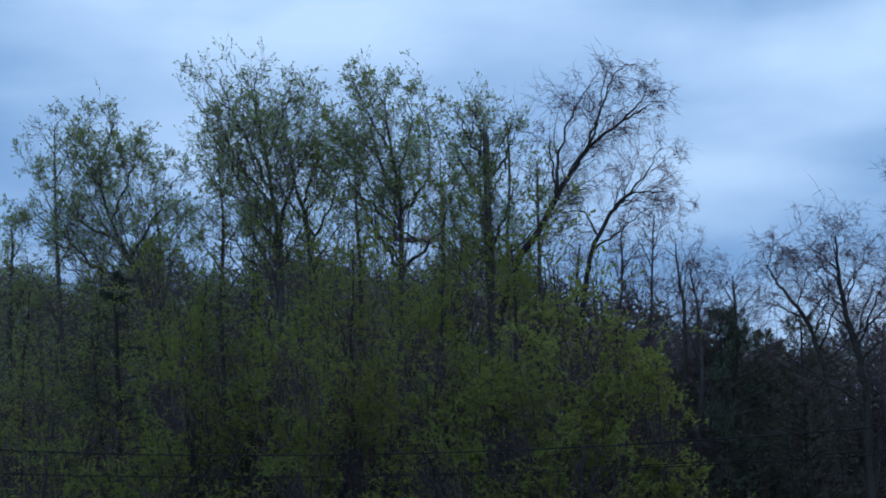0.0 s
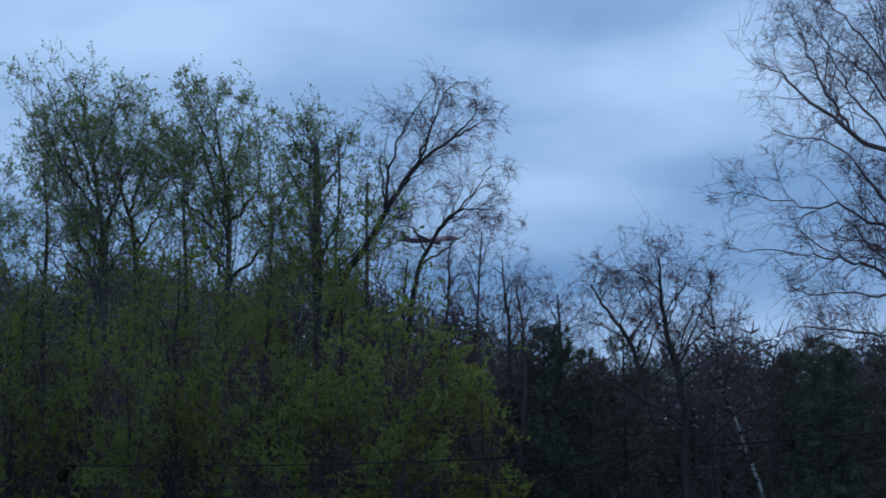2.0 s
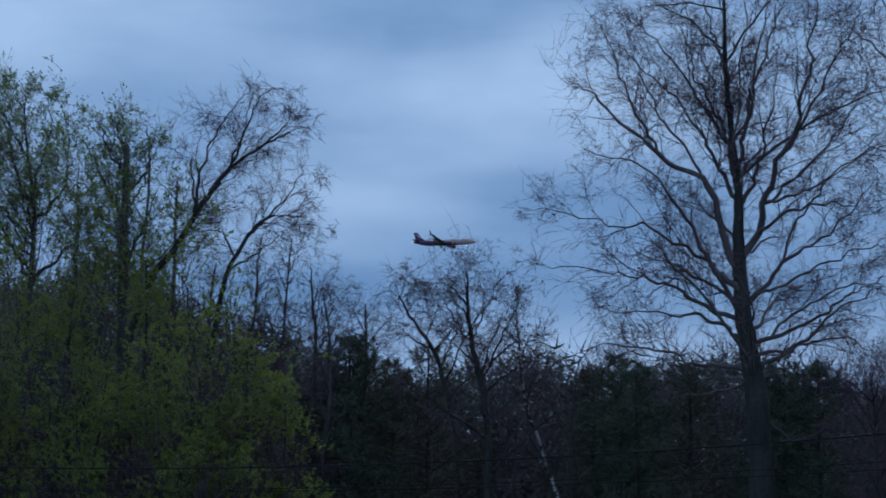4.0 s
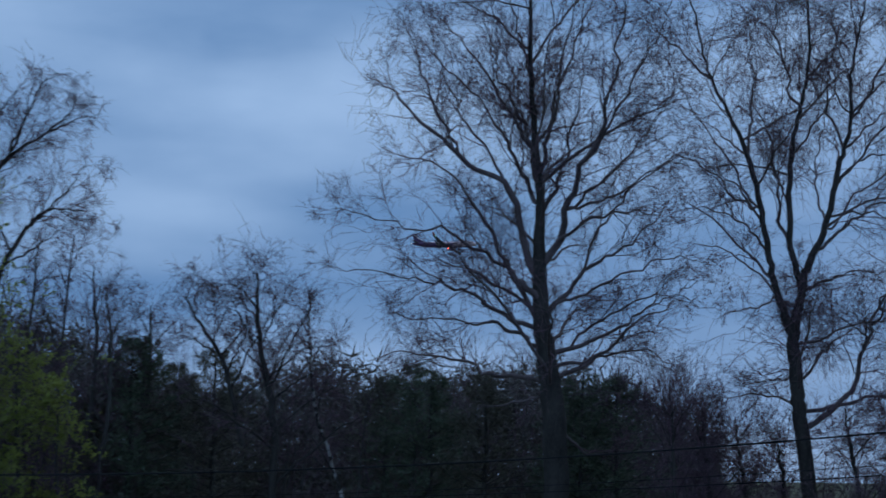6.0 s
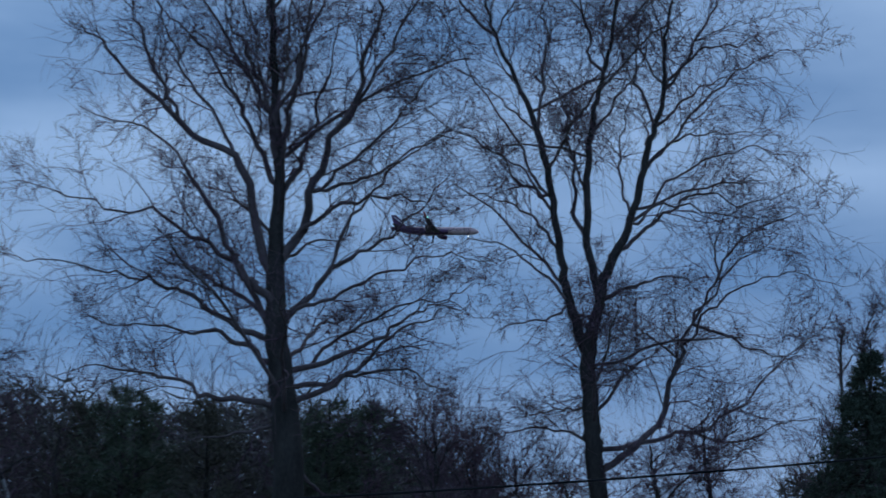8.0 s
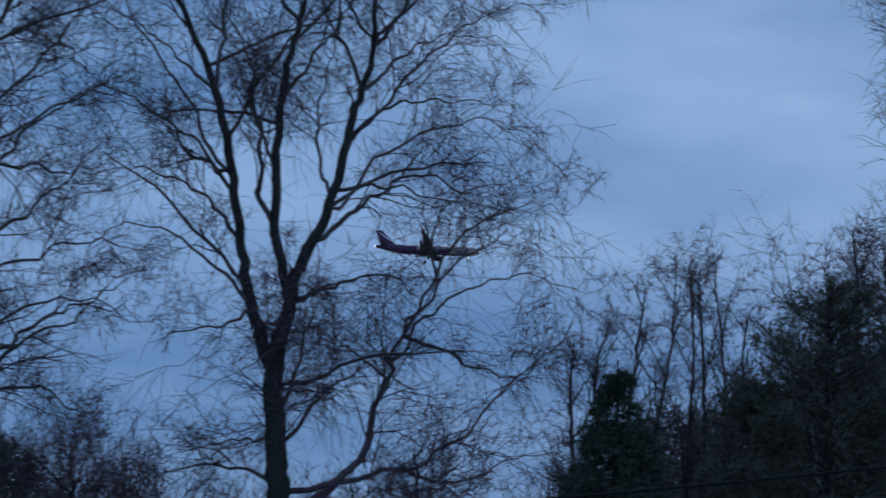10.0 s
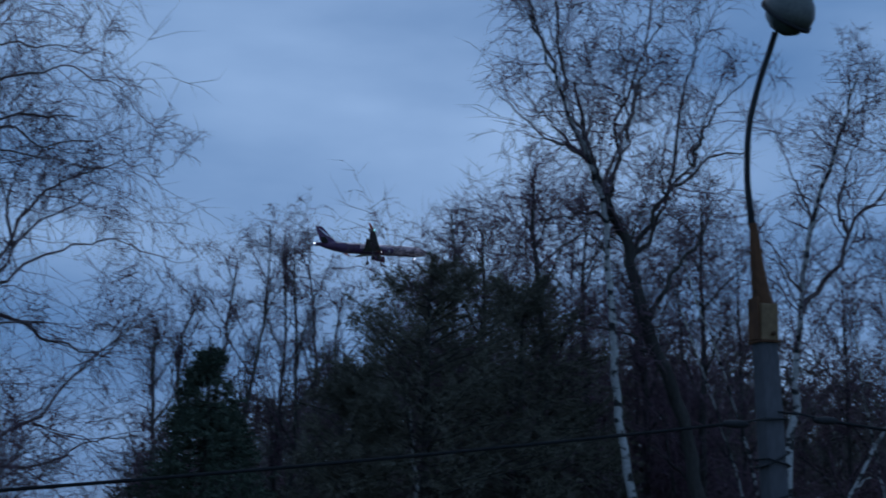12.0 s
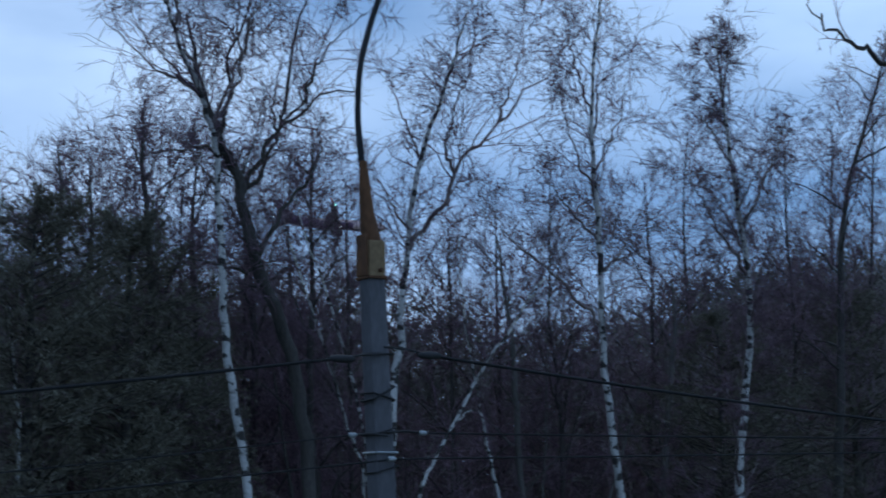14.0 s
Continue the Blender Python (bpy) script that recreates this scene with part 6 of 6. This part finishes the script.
def airliner():
    """Nose to +x, left wing to +y; middle of the body at the origin."""
    root = tagged(new("airliner"), "silver and navy airliner with its landing gear down", "airplane")
    R = 2.0
    prof = [(-22.2, 0.12), (-21.5, 0.45), (-19.5, 0.95), (-16.5, 1.45), (-13, 1.85), (-10, R), (0, R), (10, R), (15, R), (17.5, 1.93), (19.3, 1.68), (20.6, 1.3), (21.6, 0.85), (22.15, 0.4), (22.3, 0.05)]
    dense = [(z, r) for (a, ra), (b, rb) in zip(prof, prof[1:]) for z, r in ((a, ra), ((a + b) / 2, (ra + rb) / 2 + 0.02 * (abs(ra - rb) > 0.1)))] + [prof[-1]]
    v, q = lathe(dense, 24)
    v = along_x(v)
    rise = np.clip((-v[:, 0] - 10) / 12, 0, 1) ** 1.3 * 1.15
    v[:, 2] += rise - np.clip((v[:, 0] - 17) / 5.3, 0, 1) ** 2 * 0.35
    mid = v[q].mean(1)
    # the navy belly climbs towards the tail
    line = -1.75 + np.clip((-mid[:, 0] + 4) / 18, 0, 1) ** 1.1 * 4.2
    low = mid[:, 2] < line
    child("body", smooth_mesh("body", v, q[~low]), SUNSET_SILVER, root, "silver upper body")
    child("belly", smooth_mesh("belly", v, q[low]), NAVY, root, "navy blue belly and tail cone")
    for side in (-1, 1):
        def surface(name, stations, mat, parent, label=""):
            """A lifting surface through stations of (x of the front edge, chord, y, z, thickness)."""
            ring = []
            for xf, chord, y, z, th in stations:
                for u, h in ((0, 0), (0.08, 0.7), (0.35, 1), (0.7, 0.6), (1, 0), (0.7, -0.35), (0.35, -0.5), (0.08, -0.45)):
                    ring.append((xf - u * chord, y * side, z + h * th / 2))
            n = len(stations)
            quads = [(k * 8 + s, k * 8 + (s + 1) % 8, (k + 1) * 8 + (s + 1) % 8, (k + 1) * 8 + s) for k in range(n - 1) for s in range(8)]
            quads += [((n - 1) * 8 + a, (n - 1) * 8 + b, (n - 1) * 8 + c, (n - 1) * 8 + d) for a, b, c, d in ((0, 1, 6, 7), (1, 2, 5, 6), (2, 3, 4, 5))]
            return child(name, smooth_mesh(name, np.array(ring), np.array(quads), False), mat, parent, label)

        wing = surface("wing", [(4.5, 7.2, 1.4, -1.2, 0.9), (1.3, 4.6, 6.4, -0.65, 0.55), (-1.2, 3.0, 11.8, 0.55, 0.36), (-3.6, 1.7, 17.0, 2.2, 0.22)], WING_GREY, root)
        surface("winglet", [(-3.7, 1.6, 17.0, 2.2, 0.2), (-4.3, 1.2, 17.5, 2.9, 0.14), (-5.6, 0.55, 17.9, 4.8, 0.08)], RED_PAINT, wing, "upturned red wing tip")
        surface("flap", [(-2.5, 1.7, 2.2, -1.65, 0.2), (-3.2, 1.3, 6.6, -1.25, 0.16), (-4.6, 0.9, 12.5, 0.3, 0.12)], WING_GREY, wing, "lowered flap")
        surface("tailplane", [(-16.6, 3.2, 0.6, 1.3, 0.3), (-19.8, 1.4, 6.2, 1.9, 0.12)], WING_GREY, root)
        # engine
        v, q = lathe([(-2.2, 0.55), (-1.6, 0.8), (0, 1.15), (1.6, 1.2), (2.1, 1.1), (2.05, 0.98), (1.0, 0.9)], 18)
        v = along_x(v) + np.array([4.6, 5.75 * side, -1.8])
        child("engine", smooth_mesh("engine", v, q), NAVY, root, "navy blue engine under the wing")
        child("pylon", box_mesh("pylon", block(1.6, 5.0, 5.6 * side - 0.15, 5.6 * side + 0.15, -1.4, -0.6), 0.05), WING_GREY, root)
        # main landing gear
        gear = child("landing_gear", box_mesh("landing_gear", block(-0.75, -0.45, 3.8 * side - 0.15, 3.8 * side + 0.15, -4.2, -1.2), 0.05), WING_GREY, root)
        for o in (-0.45, 0.45):
            v, q = lathe([(-0.2, 0.3), (-0.2, 0.5), (-0.12, 0.6), (0.12, 0.6), (0.2, 0.5), (0.2, 0.3)], 16)
            v = np.stack([v[:, 0], v[:, 2], v[:, 1]], 1) + np.array([-0.6, 3.8 * side + o, -4.3])
            child("wheel", smooth_mesh("wheel", v, q), TYRE, gear)
        bulb(root, "wing_light", (-3.9, 17.1 * side, 2.35), 0.24, LIGHT_GREEN if side < 0 else RED_PAINT)
        bulb(root, "landing_light", (3.3, 2.3 * side, -1.35), 0.17, LIGHT_WHITE)
        for i in range(34):
            x = 17.0 - i * 0.85 + (0 if i < 18 else -1.5)
            child("cabin_window", window_mesh(side), PANE, root).location = (x, 0, 0)
    # fin
    ring = []
    for xf, chord, z, th in ((-13.6, 6.4, 2.0, 0.45), (-15.6, 5.0, 4.0, 0.4), (-19.2, 2.6, 7.9, 0.22)):
        for u, h in ((0, 0), (0.1, 0.7), (0.4, 1), (0.75, 0.6), (1, 0), (0.75, -0.6), (0.4, -1), (0.1, -0.7)):
            ring.append((xf - u * chord, h * th / 2, z))
    quads = [(k * 8 + s, k * 8 + (s + 1) % 8, (k + 1) * 8 + (s + 1) % 8, (k + 1) * 8 + s) for k in range(2) for s in range(8)] + [(16, 17, 22, 23), (17, 18, 21, 22), (18, 19, 20, 21)]
    fin = child("fin", smooth_mesh("fin", np.array(ring), np.array(quads), False), NAVY, root, "navy blue tail fin with a pale sweep")
    for side in (-1, 1):
        band = [(-14.6, 3.25, 0.12), (-16.4, 4.1, 0.3), (-18.0, 5.1, 0.32), (-19.3, 6.2, 0.24), (-20.4, 7.0, 0.1)]
        vv = [(x, side * 0.245, z + s * h) for x, z, h in band for s in (-1, 1)]
        vv += [(x, side * 0.1, z + s * h) for x, z, h in band for s in (-1, 1)]
        qq = [(2 * k, 2 * k + 1, 2 * k + 3, 2 * k + 2) for k in range(4)] + [(10 + 2 * k, 10 + 2 * k + 1, 2 * k + 1, 2 * k) for k in (0, 4)]
        qq += [(2 * k, 2 * k + 2, 12 + 2 * k, 10 + 2 * k) for k in range(4)] + [(2 * k + 1, 2 * k + 3, 13 + 2 * k, 11 + 2 * k) for k in range(4)]
        child("stripe", smooth_mesh("stripe", np.array(vv), np.array(qq), False), STRIPE, fin)
    # nose gear, lights
    gear = child("nose_gear", box_mesh("nose_gear", block(16.6, 16.85, -0.12, 0.12, -4.0, -1.8), 0.04), WING_GREY, root)
    for o in (-0.25, 0.25):
        v, q = lathe([(-0.13, 0.2), (-0.13, 0.36), (0.13, 0.36), (0.13, 0.2)], 14)
        child("wheel", smooth_mesh("wheel", np.stack([v[:, 0], v[:, 2], v[:, 1]], 1) + np.array([16.7, o, -4.1]), q), TYRE, gear)
    bulb(root, "taxi_light", (17.0, -0.15, -2.7), 0.17, LIGHT_WHITE)
    bulb(root, "tail_light", (-22.2, 0, 1.15), 0.19, LIGHT_WHITE)
    return root


def window_mesh(side):
    name = "cabin_window"
    y = 2.0 * side
    return box_mesh(name, block(-0.13, 0.13, min(y * 0.965, y * 1.004), max(y * 0.965, y * 1.004), 0.28, 0.62), 0.0)


def bulb(parent, name, at, r, mat):
    v, q = lathe([(-r, 0.05 * r), (-0.7 * r, 0.7 * r), (0, r), (0.7 * r, 0.7 * r), (r, 0.05 * r)], 10)
    return child(name, smooth_mesh(name, v + np.array(at), q), mat, parent)


def beacon(name, r, mat, label):
    """A turning flash lamp: a bulb deep in an open hood, so that it shows only when the hood points this way."""
    v, q = lathe([(-1.9 * r, 0.05 * r), (-1.9 * r, 0.9 * r), (-1.7 * r, 1.08 * r), (2.0 * r, 1.08 * r), (2.0 * r, 0.98 * r), (-1.6 * r, 0.98 * r)], 12)
    hood = child(name, smooth_mesh(name, along_x(v), q), WING_GREY, AIRLINER, label)
    v, q = lathe([(-1.85 * r, 0.05 * r), (-1.75 * r, 0.95 * r), (-1.4 * r, 0.9 * r), (-1.2 * r, 0.05 * r)], 12)
    child("bulb", smooth_mesh("bulb", along_x(v), q), mat, hood)
    return hood


AIRLINER = airliner()
LIGHT_RED = glow("lit_red_lamp", (1.0, 0.06, 0.03), 40.0)
BELLY_BEACON = beacon("belly_beacon", 0.7, LIGHT_RED, "red flashing belly lamp")
TIP_STROBE = beacon("tip_strobe", 0.5, LIGHT_WHITE, "white flashing wing tip lamp")


def motions():
    walk(AIRLINER, [
        (0, pose(-581.5, 1150.2, 147.9, -6.0, 1.07, 4.80)),
        (1.5, pose(-513.8, 1237.0, 157.9, -6.0, 0.17, 3.45)),
        (3, pose(-396.4, 1210.6, 154.2, -6.0, -0.98, 0.89)),
        (5.5, pose(-232.3, 1268.4, 157.3, -6.0, -1.11, 2.19)),
        (6.5, pose(-161.8, 1192.9, 162.9, -6.0, -1.61, 3.50)),
        (7, pose(-124.3, 1133.9, 163.9, -6.0, -1.06, 4.11)),
        (7.2, pose(-106.8, 1085.4, 159.5, -6.0, -1.27, 4.46)),
        (9.3, pose(45.8, 845.2, 152.5, -6.0, -1.19, 3.76)),
        (9.5, pose(61.4, 842.2, 154.9, -6.0, -1.32, 3.66)),
        (10, pose(96.5, 771.5, 149.9, -6.0, -1.04, 2.72)),
        (10.5, pose(127.2, 708.0, 143.4, -6.0, -0.49, 1.74)),
        (11, pose(162.4, 684.5, 141.4, -6.0, -0.34, 0.56)),
        (12, pose(229.2, 673.4, 137.6, -6.0, -0.33, -2.97)),
        (12.5, pose(263.9, 668.5, 135.8, -6.0, -0.34, -4.77)),
        (14, pose(348.0, 617.0, 122.2, -6.0, 0.97, -10.59)),
    ])
    # two flash lamps, one turn every 1.1 seconds
    for lamp, at, when in ((BELLY_BEACON, (3.0, 0.0, -2.6), 11.5), (TIP_STROBE, (-5.2, -17.4, 2.2), 11.0)):
        walk(lamp, [(k * 0.2, pose(*at, 0, 12, -105 + 360 * (k * 0.2 - when) / 1.1)) for k in range(71)])


motions()
